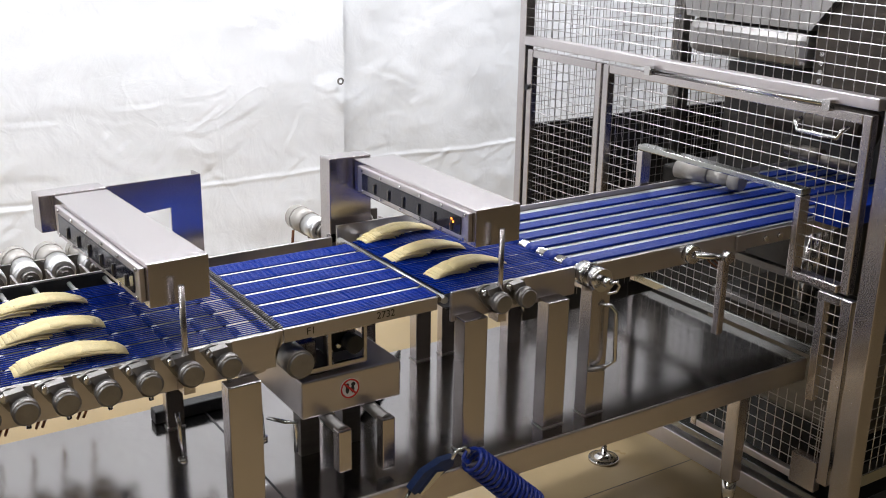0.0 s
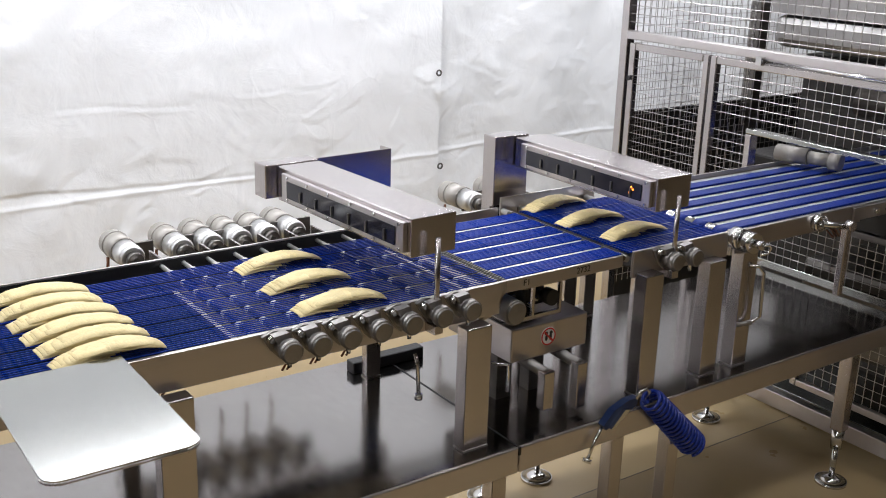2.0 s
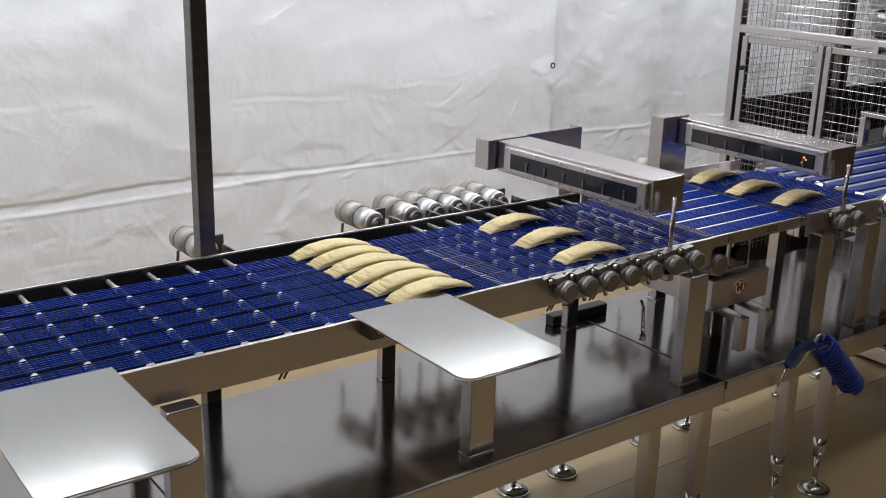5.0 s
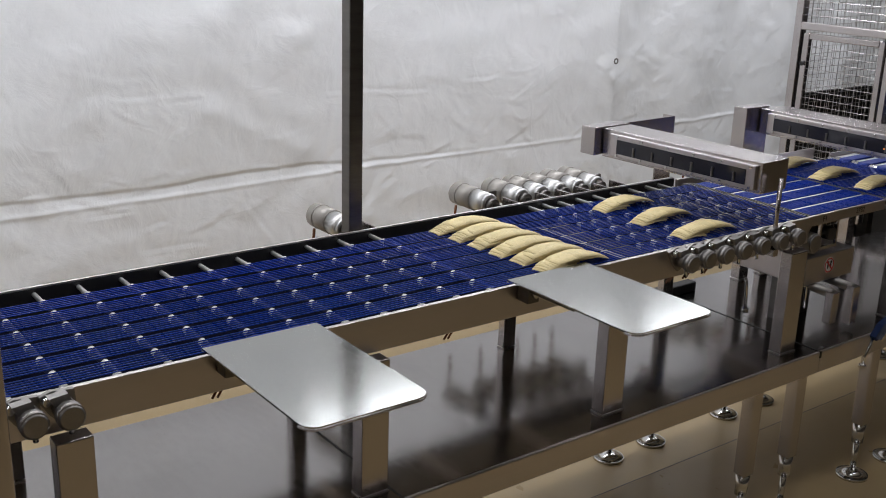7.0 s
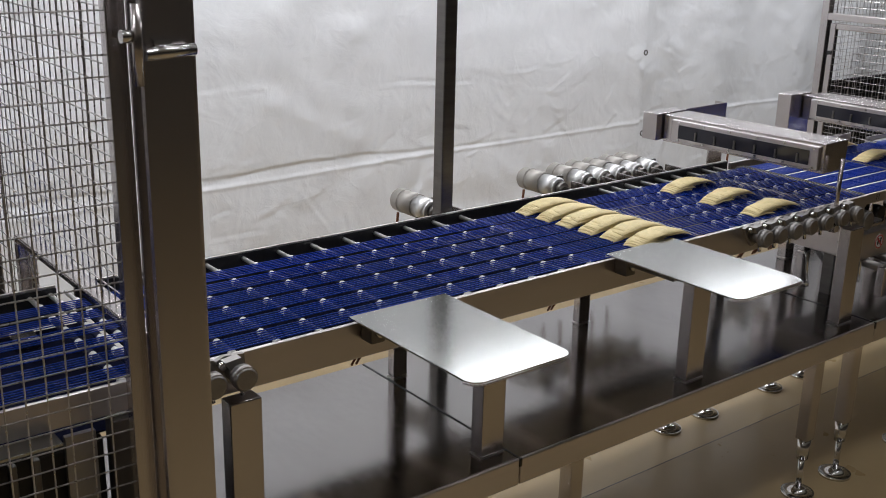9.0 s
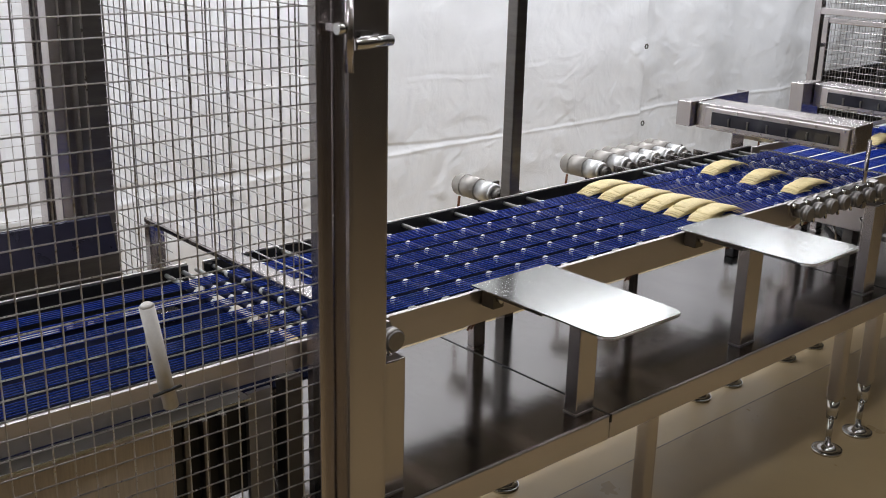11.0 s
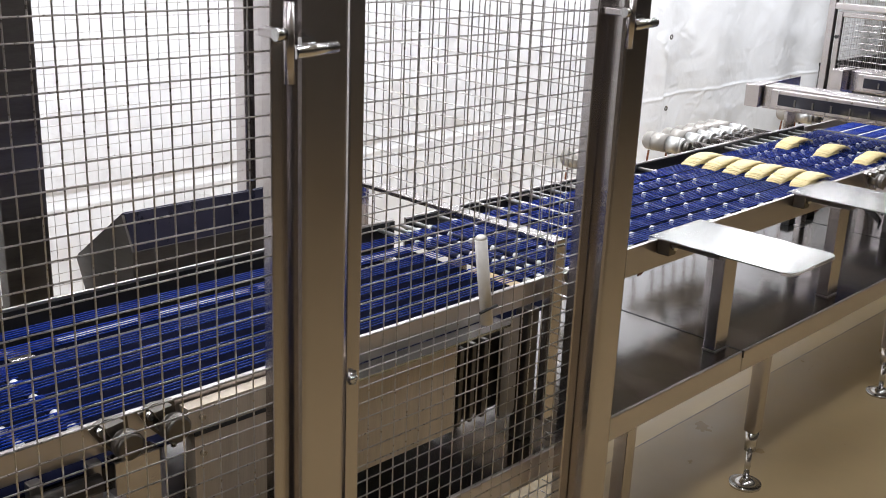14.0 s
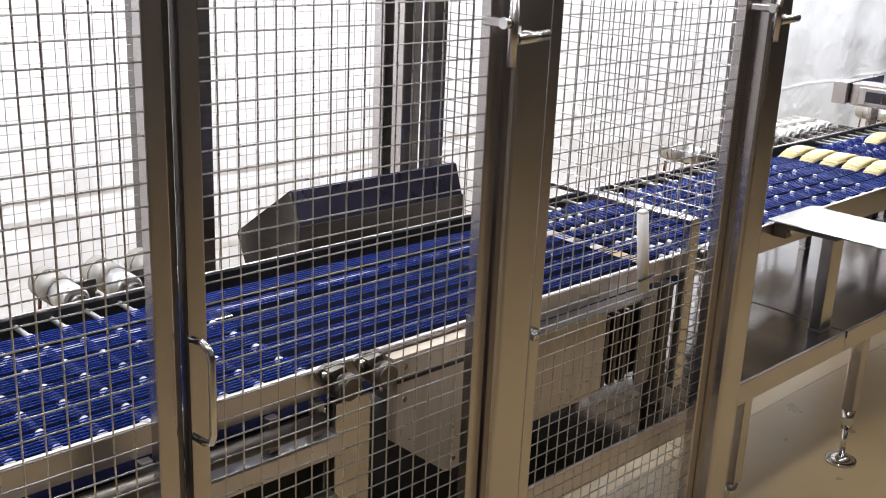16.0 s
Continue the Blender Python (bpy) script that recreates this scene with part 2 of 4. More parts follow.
def rounded(x0, x1, y0, y1, r, corners=(1, 1, 1, 1), n=6):
    pts = []
    for (cx, cy, a0, on) in ((x0 + r, y0 + r, 180, corners[0]), (x1 - r, y0 + r, 270, corners[1]), (x1 - r, y1 - r, 0, corners[2]), (x0 + r, y1 - r, 90, corners[3])):
        if not on:
            pts.append((cx + (r if a0 in (270, 0) else -r), cy + (r if a0 in (0, 90) else -r)))
            continue
        for i in range(n + 1):
            a = radians(a0 + 90 * i / n)
            pts.append((cx + r * math.cos(a), cy + r * math.sin(a)))
    return pts


def structure(name, bm, mat, label, category):
    return tagged(part(name, bm, mat), label, category, kind="structure")


# ---- the room ----
structure("floor", B(RX0, RX1, RY0, RY1, -0.12, 0), FLOOR, "ochre epoxy floor with faint scuffs and a joint line", "floor")
structure("floor_joint", B(-3.5, 6.0, 2.4765, 2.4795, 0.0005, 0.0012), DARKSTEEL, "thin dark joint line across the ochre floor", "floor joint")
structure("wall_north", B(RX0, RX1, RY1, RY1 + 0.2, 0, RZ), PLASTER, "plain beige wall behind the tarpaulin", "wall")
structure("wall_south", B(RX0, RX1, RY0 - 0.2, RY0, 0, RZ), PLASTER, "plain beige hall wall", "wall")
structure("wall_west", B(RX0 - 0.2, RX0, RY0 - 0.2, RY1 + 0.2, 0, RZ), PLASTER, "plain beige hall wall", "wall")
structure("wall_east", B(RX1, RX1 + 0.2, RY0 - 0.2, RY1 + 0.2, 0, RZ), PLASTER, "plain beige hall wall", "wall")
structure("ceiling", B(RX0 - 0.2, RX1 + 0.2, RY0 - 0.2, RY1 + 0.2, RZ, RZ + 0.15), CEIL, "plain white hall ceiling", "ceiling")
for lx, ly in CEILING_LAMPS:
    fx = thing("ceiling_light", "long white ceiling light fitting", "ceiling light", (lx, ly, RZ - 0.13), "ceiling lights")
    bm = bmesh.new()
    box(bm, -0.8, 0.8, -0.17, -0.145, -0.02, 0.13)
    box(bm, -0.8, 0.8, 0.145, 0.17, -0.02, 0.13)
    box(bm, -0.8, 0.8, -0.145, 0.145, 0.06, 0.13)
    part("housing", bm, SIGNWHITE, fx)


for lx in WALL_LAMPS:
    fx = thing("hanging_light", "long white tube light hung in front of the tarpaulin", "tube light", (lx, 3.45, 2.04), "hanging tube lights")
    part("housing", B(-0.84, 0.84, -0.075, 0.075, 0.0, 0.05, bevel=0.004), SIGNWHITE, fx)
    for dx in (-0.7, 0.7):
        part("hanger_rod", R((dx, 0, 0.05), (dx, 0, RZ - 2.04), 0.004, 6), CHROME, fx)


def along(table, x):
    """Straight interpolation in a small table of (x, value)."""
    if x <= table[0][0]:
        return table[0][1]
    for (xa, va), (xb, vb) in zip(table[:-1], table[1:]):
        if x <= xb:
            return va + (vb - va) * (x - xa) / (xb - xa)
    return table[-1][1]


SEAM_TOP = [(-1.4, 0.768), (-0.77, 0.774), (-0.56, 0.768), (-0.2, 0.763), (0.0, 0.777), (0.42, 0.785), (0.60, 0.770), (1.03, 0.758), (2.5, 0.755)]
SEAM_LOW = [(-1.4, 0.703), (-0.2, 0.714), (0.07, 0.717), (0.6, 0.730), (1.2, 0.736), (2.5, 0.742)]


def tarp(name, x0, x1, y, label, seed, folds, creases=()):
    """A hanging sheet with fine creases, and a long lapped seam low down below which it bulges out.
    creases: (amplitude, width, (x, z), (x, z), ...); a positive one catches the light, a negative one is a shade line."""
    step = 0.0105
    nx = int((x1 - x0) / step)
    zs = [0.3 * k / 12 for k in range(12)]
    while zs[-1] < 2.2:
        zs.append(zs[-1] + (0.006 if 0.66 < zs[-1] < 0.80 else step))
    zs += [zs[-1] + (3.35 - zs[-1]) * k / 12 for k in range(1, 13)]
    xs = [x0 + (x1 - x0) * i / nx for i in range(nx + 1)]
    depth = np.zeros((len(zs), nx + 1))
    tops = [along(SEAM_TOP, x) + 0.005 * noise.noise(Vector((x * 7, 0, seed))) for x in xs]
    lows = [along(SEAM_LOW, x) + 0.003 * noise.noise(Vector((x * 9, 3, seed))) for x in xs]
    rnd = random.Random(seed)
    lines = list(creases)
    for k in range(int((x1 - x0) * 110)):
        cx, cz, a = rnd.uniform(x0, x1), rnd.uniform(0.2, 2.1), rnd.gauss(0.2, 0.9)
        ln = rnd.uniform(0.02, 0.11)
        mid = (cx + rnd.uniform(-0.02, 0.02), cz + rnd.uniform(-0.02, 0.02))
        lines.append((rnd.choice((1, -1)) * rnd.uniform(0.0005, 0.0018), rnd.uniform(0.006, 0.012), (cx - ln * math.cos(a), cz - ln * math.sin(a)), mid, (cx + ln * math.cos(a), cz + ln * math.sin(a))))
    for j, z in enumerate(zs):
        for i, x in enumerate(xs):
            p = Vector((x * 0.9 + seed, seed * 2.0, z * 1.3))
            d = 0.028 * noise.noise(p * 0.7) + 0.0032 * noise.noise(p * 3.1) + 0.0011 * noise.noise(p * 8.0) + 0.0006 * noise.noise(p * 19.0)
            if folds:
                d += folds * 0.035 * math.sin(x * 9 + 2.5 * noise.noise(Vector((x, z * 0.6, seed))))
            zt, zl = tops[i], lows[i]
            if z < zt:
                f = min(1.0, (zt - z) / (zt - zl))
                d += 0.0075 * f - 0.007 * min(1.0, (zt - z) / 0.014) + 0.0035 * math.exp(-(((z - zl) / 0.009) ** 2))
                if z < zl:
                    d += 0.05 * (zl - z)
            depth[j, i] = d
    gx, gz = np.meshgrid(np.array(xs), np.array(zs))
    for amp, w, *pts in lines:
        m = 4 * w
        i0, i1 = np.searchsorted(xs, [min(p[0] for p in pts) - m, max(p[0] for p in pts) + m])
        j0, j1 = np.searchsorted(zs, [min(p[1] for p in pts) - m, max(p[1] for p in pts) + m])
        if i1 <= i0 or j1 <= j0:
            continue
        sx, sz = gx[j0:j1, i0:i1], gz[j0:j1, i0:i1]
        best = np.full(sx.shape, 1e9)
        sign = np.zeros(sx.shape)
        fade = np.zeros(sx.shape)
        for q, ((ax_, az), (bx, bz)) in enumerate(zip(pts[:-1], pts[1:])):
            dx, dz = bx - ax_, bz - az
            if dx < 0:
                ax_, az, dx, dz = bx, bz, -dx, -dz
            ll = dx * dx + dz * dz
            tt = np.clip(((sx - ax_) * dx + (sz - az) * dz) / ll, 0, 1)
            ex, ez = sx - ax_ - tt * dx, sz - az - tt * dz
            dist = np.sqrt(ex * ex + ez * ez)
            side = np.sign(dx * (sz - az) - dz * (sx - ax_))
            run = (q + tt) / (len(pts) - 1)
            near = dist < best
            best = np.where(near, dist, best)
            sign = np.where(near, side, sign)
            fade = np.where(near, np.sin(np.pi * np.clip(run, 0.02, 0.98)) ** 0.5, fade)
        u = best / w
        depth[j0:j1, i0:i1] += -amp * sign * u * np.exp(-0.5 * u * u) * fade * 1.6
    verts = [(x, y - depth[j, i], z + 0.002) for j, z in enumerate(zs) for i, x in enumerate(xs)]
    faces = []
    for j in range(len(zs) - 1):
        for i in range(nx):
            a = j * (nx + 1) + i
            faces.append((a, a + 1, a + nx + 2, a + nx + 1))
    me = bpy.data.meshes.new(name)
    me.from_pydata(verts, [], faces)
    me.polygons.foreach_set("use_smooth", [True] * len(faces))
    me.materials.append(TARP)
    ob = new(name, me)
    return tagged(ob, label, "tarpaulin", kind="structure")


CREASES = [
    (0.0027, 0.0060, (1.234, 1.082), (1.379, 1.077), (1.463, 1.095)),
    (-0.0027, 0.0060, (1.459, 1.104), (1.563, 1.090), (1.658, 1.098), (1.741, 1.136)),
    (0.0027, 0.0060, (1.526, 0.963), (1.623, 1.017), (1.707, 1.072)),
    (-0.0027, 0.0060, (2.07, 1.114), (2.141, 1.073), (2.22, 1.078)),
    (0.0012, 0.010, (1.135, 0.897), (1.19, 0.96), (1.244, 1.011)),
    (0.0012, 0.010, (1.225, 0.878), (1.27, 0.93), (1.312, 0.968)),
    (0.0012, 0.010, (1.290, 0.849), (1.33, 0.90), (1.370, 0.940)),
    (0.0027, 0.0060, (0.497, 1.068), (0.646, 1.073), (0.835, 1.055), (1.068, 1.043)),
    (0.0027, 0.0060, (-0.391, 1.106), (-0.30, 1.105), (-0.216, 1.106)),
    (-0.0027, 0.0060, (-0.193, 1.091), (-0.11, 1.095), (-0.025, 1.094)),
    (-0.0027, 0.0060, (-0.411, 1.069), (-0.35, 1.03), (-0.283, 0.995)),
    (0.0027, 0.0060, (0.116, 0.658), (0.20, 0.54), (0.278, 0.43)),
    (0.0027, 0.0060, (-0.307, 0.588), (-0.25, 0.605), (-0.198, 0.611)),
    (0.0027, 0.0060, (-0.311, 0.501), (-0.17, 0.505), (-0.038, 0.491)),
    (-0.0027, 0.0060, (-0.628, 0.856), (-0.60, 0.82), (-0.58, 0.773)),
    (0.0027, 0.0060, (1.95, 0.86), (1.99, 0.93), (2.02, 1.0)),
]

tarp("tarpaulin_1", -6.9, 2.23, 4.20, "creased white tarpaulin sheet hung as a curtain wall", 1.3, 0.0, CREASES)
tarp("tarpaulin_2", 2.21, 7.4, 4.26, "white tarpaulin sheet hanging in soft upright folds", 5.1, 0.55)
for ex, ez in ((2.20, 1.122), (2.22, 0.69)):
    ring = thing("eyelet", "small metal eyelet at the tarpaulin seam", "eyelet", (ex, 4.165, ez), "tarpaulin eyelets")
    bm = bmesh.new()
    for k in range(14):
        a, b = 2 * math.pi * k / 14, 2 * math.pi * (k + 1) / 14
        rod(bm, (0.012 * math.cos(a), 0, 0.012 * math.sin(a)), (0.012 * math.cos(b), 0, 0.012 * math.sin(b)), 0.004, 6)
    part("ring", bm, DARKSTEEL, ring)

# ---- the long steel table under the conveyors ----


def leg_with_foot(parent, x, y, top):
    leg = part("leg", B(x - 0.022, x + 0.022, y - 0.022, y + 0.022, 0.20, top, bevel=0.004), STEEL, parent)
    bm = R((x, y, 0.13), (x, y, 0.20), 0.019, 12, 0.022)
    rod(bm, (x, y, 0.02), (x, y, 0.13), 0.010, 10)
    rod(bm, (x, y, 0.0), (x, y, 0.010), 0.053, 24)
    rod(bm, (x, y, 0.010), (x, y, 0.024), 0.051, 24, 0.014)
    part("levelling_foot", bm, CHROME, leg, "round chromed levelling foot on a threaded rod")


def steel_table(x0, x1, legs, back=2.725):
    t = thing("steel_table", "low brushed stainless steel table on levelling feet", "table", (0, 0, 0), "steel tables in a row")
    part("tabletop", B(x0 + 0.0015, x1 - 0.0015, 2.0556, back, DECK_Z - 0.004, DECK_Z, bevel=0.0015), DECK, t)
    part("front_apron", B(x0 + 0.0015, x1 - 0.0015, 2.046, 2.0552, 0.487, DECK_Z + 0.0006, bevel=0.0035), STEEL_X, t)
    part("back_apron", B(x0 + 0.0015, x1 - 0.0015, back - 0.005, back, 0.525, DECK_Z - 0.0045), STEEL_X, t)
    part("end_apron", B(x0 + 0.0015, x0 + 0.006, 2.056, back - 0.006, 0.487, DECK_Z - 0.0045), STEEL, t)
    part("end_apron", B(x1 - 0.006, x1 - 0.0015, 2.056, back - 0.006, 0.487, DECK_Z - 0.0045), STEEL, t)
    for lx in legs:
        for ly in (2.085, 2.64):
            leg_with_foot(t, lx, ly, DECK_Z - 0.005)
    return t


steel_table(-2.45, -0.555, [-1.09, -2.35])
steel_table(-0.555, 0.994, [-0.337, 0.735, 0.95])
steel_table(0.994, 2.665, [1.355, 1.58, 2.42])
for jx in (-0.555, 0.994):
    strap = part("joint_seal", box(B(jx - 0.0025, jx + 0.0025, 2.046, 2.72, DECK_Z - 0.003, DECK_Z + 0.0012), jx - 0.0035, jx + 0.0035, 2.0435, 2.0475, DECK_Z - 0.020, DECK_Z + 0.002), BLACK)
    tagged(strap, "black rubber seal in the joint between two tables", "joint seal", "table joint seals")

# ---- belt conveyors ----


def cords(parent, x0, x1, per_lane, pitch, r, z, lanes=LANES, seg=8, drop=0.055):
    first = None
    for y in lanes:
        for k in range(per_lane):
            yy = y + (k - (per_lane - 1) / 2) * pitch
            if first is None:
                bm = R((x0, 0, 0), (x1, 0, 0), r, seg, caps=False)
                if drop:
                    rod(bm, (x0, 0, -drop), (x1, 0, -drop), r, 5, caps=False)
                first = part("belt_cord", bm, CORD, parent)
                first.location = (0, yy, z - r)
            else:
                again(first, parent, pose(0, yy, z - r))


def rollers(parent, xs, y0, y1, r, z, sleeve=True, half=0.007):
    """White rollers on thin shafts, with a raised sleeve between the lanes."""
    shaft = part("roller_shaft", R((0, y0, 0), (0, y1, 0), r * 0.72, 12), MATTE, parent)
    shaft.location = (xs[0], 0, z)
    for x in xs[1:]:
        again(shaft, parent, pose(x, 0, z))
    if not sleeve:
        return
    lane_sleeves(parent, xs, z, r)
    sleeve_ob = part("roller_sleeve", R((0, -half, 0), (0, half, 0), r + 0.0008, 14), ROLLER, parent)
    sleeve_ob.location = (xs[0], LANES[0] - 0.025, z)
    for x in xs:
        for i in range(7):
            if x != xs[0] or i:
                again(sleeve_ob, parent, pose(x, min(y1 - half, LANES[0] - 0.039 + 0.078 * i) if i else LANES[0] - 0.025, z))


def lane_sleeves(parent, xs, z, r=0.0138):
    """Dark blue rubber sleeves that carry the cords of each lane."""
    first = None
    for x in xs:
        for y in LANES:
            if first is None:
                first = part("lane_sleeve", R((0, -0.0315, 0), (0, 0.0315, 0), r, 12), RUBBER, parent, "dark blue rubber roller sleeve")
                first.location = (x, y, z)
            else:
                again(first, parent, pose(x, y, z))


def bearing(parent, x, y=FRONT_Y, z=0.935, mat=CAST):
    bm = bmesh.new()
    prism(bm, [(x - 0.046, z + 0.024), (x - 0.020, z + 0.034), (x + 0.022, z + 0.030), (x + 0.026, z - 0.020), (x - 0.004, z - 0.034), (x - 0.024, z - 0.012)], 0.010, "y", y - 0.0105)
    b = part("bearing", bm, mat, parent, "cast steel bearing housing with a round cap")
    cap = R((x, y - 0.010, z), (x, y - 0.040, z), 0.021, 18)
    rod(cap, (x, y - 0.040, z - 0.001), (x, y - 0.058, z - 0.002), 0.0255, 20)
    rod(cap, (x, y - 0.058, z - 0.002), (x, y - 0.063, z - 0.002), 0.0255, 20, 0.020)
    prism(cap, [(x - 0.030, z + 0.030), (x + 0.004, z + 0.034), (x + 0.012, z + 0.014), (x - 0.020, z + 0.012)], 0.022, "y", y - 0.034)
    part("bearing_cap", cap, mat, b)
    nub = R((x - 0.030, y - 0.010, z + 0.020), (x - 0.030, y - 0.026, z + 0.020), 0.008, 8)
    part("grease_nipple", nub, CHROME, b)
    part("drain_pin", R((x + 0.004, y - 0.03, z - 0.020), (x + 0.006, y - 0.03, z - 0.046), 0.005, 8), CHROME, b)


def side_rail(parent, name, x0, x1, y0, y1, z0, z1):
    bm = B(x0, x1, y0, y1, z0, z1, bevel=0.0015)
    return part(name, bm, STEEL_X, parent)


def post(parent, x, y, w, d, top, bottom=DECK_Z):
    bm = B(x - w / 2, x + w / 2, y - d / 2, y + d / 2, bottom + 0.004, top, bevel=0.003)
    p = part("post", bm, STEEL, parent)
    part("base_plate", B(x - w / 2 - 0.0008, x + w / 2 + 0.0008, y - d / 2 - 0.0008, y + d / 2 + 0.0008, bottom, bottom + 0.0038), STEEL_X, p)
    return p


conv = thing("belt_conveyor", "long conveyor of blue round cords between steel side rails", "conveyor", (0, 0, 0), "conveyors of the line")
side_rail(conv, "front_rail", -1.36, 0.985, FRONT_Y, FRONT_Y + 0.012, 0.882, 0.963)
bm = bmesh.new()
prism(bm, [(0.985, 0.963), (1.003, 0.963), (1.003, 0.935), (0.985, 0.915), (0.96, 0.878), (0.90, 0.868), (0.90, 0.880), (0.985, 0.895)], 0.010, "y", FRONT_Y + 0.001)
part("rail_end_plate", bm, STEEL_X, conv)
side_rail(conv, "back_rail", -1.36, 1.0, BACK_Y, BACK_Y + 0.008, 0.88, 0.970)
part("back_rail_lining", B(-1.36, 1.0, BACK_Y - 0.003, BACK_Y - 0.0005, 0.884, 0.966), BLACK, conv, "black lining inside the back rail")
cords(conv, -1.345, -0.23, 6, 0.0108, 0.0016, BELT_Z, drop=0)
cords(conv, -0.24, 0.35, 7, 0.0104, 0.0016, BELT_Z - 0.0004, drop=0)
cords(conv, 0.335, 0.985, 7, 0.0104, 0.0016, BELT_Z - 0.001, drop=0)
rollers(conv, [-1.335 + 0.1 * i for i in range(11)], 2.155, 2.692, 0.0078, BELT_Z - 0.0122)
rollers(conv, [0.343, 0.40, 0.465, 0.54, 0.615, 0.695, 0.78, 0.86, 0.92], 2.155, 2.692, 0.0078, BELT_Z - 0.0122, half=0.009)
rollers(conv, [-0.235], 2.155, 2.692, 0.0085, BELT_Z - 0.0129)
bm = bmesh.new()
for k in range(44):
    yy = 2.16 + 0.0107 * k
    rod(bm, (0.988, yy, 0.952), (0.988, yy + 0.006, 0.952), 0.0125, 10)
rod(bm, (0.988, 2.15, 0.952), (0.988, 2.64, 0.952), 0.009, 10)
part("grooved_end_roller", bm, DARKSTEEL, conv, "grooved steel end roller")
for x in (0.394, 0.463, 0.537, 0.615, 0.696, 0.780, 0.861, -1.313, -1.250):
    bearing(conv, x)
for x, w in ((-1.243, 0.068), (-0.60, 0.070), (0.145, 0.074), (0.895, 0.074)):
    post(conv, x, 2.118, w, 0.042, 0.880)
for x in (-1.24, -0.52, 0.20, 0.90):
    post(conv, x, 2.60, 0.045, 0.03, 0.884)
for i, x in enumerate((-1.1, -0.78, -0.4, -0.05, 0.3)):
    part("cross_bar", B(x - 0.015, x + 0.015, 2.153, 2.694, 0.878, 0.888), STEEL_X, conv)
for x in (-0.93, -0.34, 0.14, 0.43, 0.50, 0.58):
    for d in (0, 0.012):
        bm = pipe(bmesh.new(), [(x + d, 2.19, 0.888), (x + d + 0.003, 2.19, 0.862), (x + d - 0.003, 2.20, 0.84)], 0.003, 6)
        part("cable_end", bm, CABLE, conv, "short copper-brown cable end")


bar_bm = B(0.86, 1.10, 2.63, 2.67, DECK_Z, 0.592, bevel=0.004)
part("pneumatic_beam", bar_bm, BLACK, conv, "black beam low behind the posts")
for x in (0.78, 0.965):
    bm = pipe(bmesh.new(), [(x, 2.20, 0.80), (x, 2.19, 0.78), (x + 0.002, 2.185, 0.70)], 0.005, 8)
    rod(bm, (x + 0.002, 2.185, 0.70), (x + 0.002, 2.185, 0.686), 0.010, 10)
    part("release_lever", bm, CHROME, conv, "small steel release lever with a knob")


def lane_plate(parent, x0, x1, z):
    return part("slide_plate", B(x0, x1, 2.16, 2.636, z - 0.003, z), DARKSTEEL, parent)


lane_plate(conv, 0.36, 0.97, 0.905)
# added pan, no real part: its black gives the cord gaps their shade
part("return_pan", B(-1.34, 0.355, 2.158, 2.665, 0.889, 0.893), SHADEPAN, conv)
# added skin, so the table top doesn't mirror the black pan
part("pan_underside", B(-1.34, 0.355, 2.158, 2.665, 0.8882, 0.8888), DARKSTEEL, conv, "plain steel skin added below the black shade pan")

# drive motors behind the conveyor
def drive_motor(x, z=0.925, y_back=3.035, gap=2.704, group="drive motors behind the conveyor"):
    t = thing("drive_motor", "grey steel drum motor with a bracket and coupling", "motor", (x, y_back, z), group)
    bm = R((0, 0, 0), (0, -0.100, 0), 0.037, 24)
    rod(bm, (0, 0.010, 0), (0, 0, 0), 0.030, 24, 0.037)
    rod(bm, (0, -0.030, 0), (0, -0.033, 0), 0.0385, 24)
    part("motor_body", bm, MOTOR, t)
    bm = B(-0.012, 0.078, -0.110, -0.1005, -0.040, 0.022, bevel=0.002)
    part("bracket", bm, DARKSTEEL, t, "dark steel clamp bracket")
    bm = R((0, -0.1005, 0), (0, -0.165, 0), 0.034, 24)
    rod(bm, (0, -0.165, 0), (0, -0.172, 0), 0.034, 24, 0.029)
    part("gearbox", bm, MATTE, t, "bare steel gearbox")
    bm = R((0, -0.172, 0), (0, -0.195, 0), 0.021, 18)
    part("collar", bm, DARKSTEEL, t)
    bm = R((0, -0.195, 0), (0, gap - y_back, 0), 0.0085, 12)
    rod(bm, (0, -0.25, 0), (0, -0.29, 0), 0.014, 12)
    part("shaft", bm, CHROME, t)
    bm = bmesh.new()
    box(bm, 0.036, 0.042, gap - y_back, -0.190, -0.02, 0.022)
    box(bm, -0.042, 0.042, -0.290, -0.284, 0.0, 0.024)
    part("support_plate", bm, STEEL, t)
    bm = pipe(bmesh.new(), [(-0.02, -0.02, -0.036), (-0.022, -0.018, -0.075), (-0.012, -0.012, -0.105), (-0.01, 0.0, -0.15)], 0.0045, 8)
    part("cable", bm, CABLE, t, "reddish brown motor cable")
    return t


for x in (-0.205, 0.330, 0.467, 0.553, 0.638, 0.722, 0.806):
    drive_motor(x)
for x in (1.455, 1.60):
    drive_motor(x, group="drive motors behind the second scanner")
for x in (-2.74, -2.61, -2.50):
    drive_motor(x, y_back=2.99, group="drive motors inside the cage")

# upright behind the conveyor
up = thing("upright_post", "tall dark steel square post behind the conveyor", "post", (-0.265, 2.738, 0))
part("column", B(-0.021, 0.021, -0.021, 0.021, 0.008, 2.6, bevel=0.003), DARKSTEEL, up)
part("base_plate", B(-0.06, 0.06, -0.06, 0.06, 0, 0.008), STEEL, up)
part("bracket", B(-0.05, 0.05, -0.0345, -0.0215, 0.90, 0.96), STEEL, up)


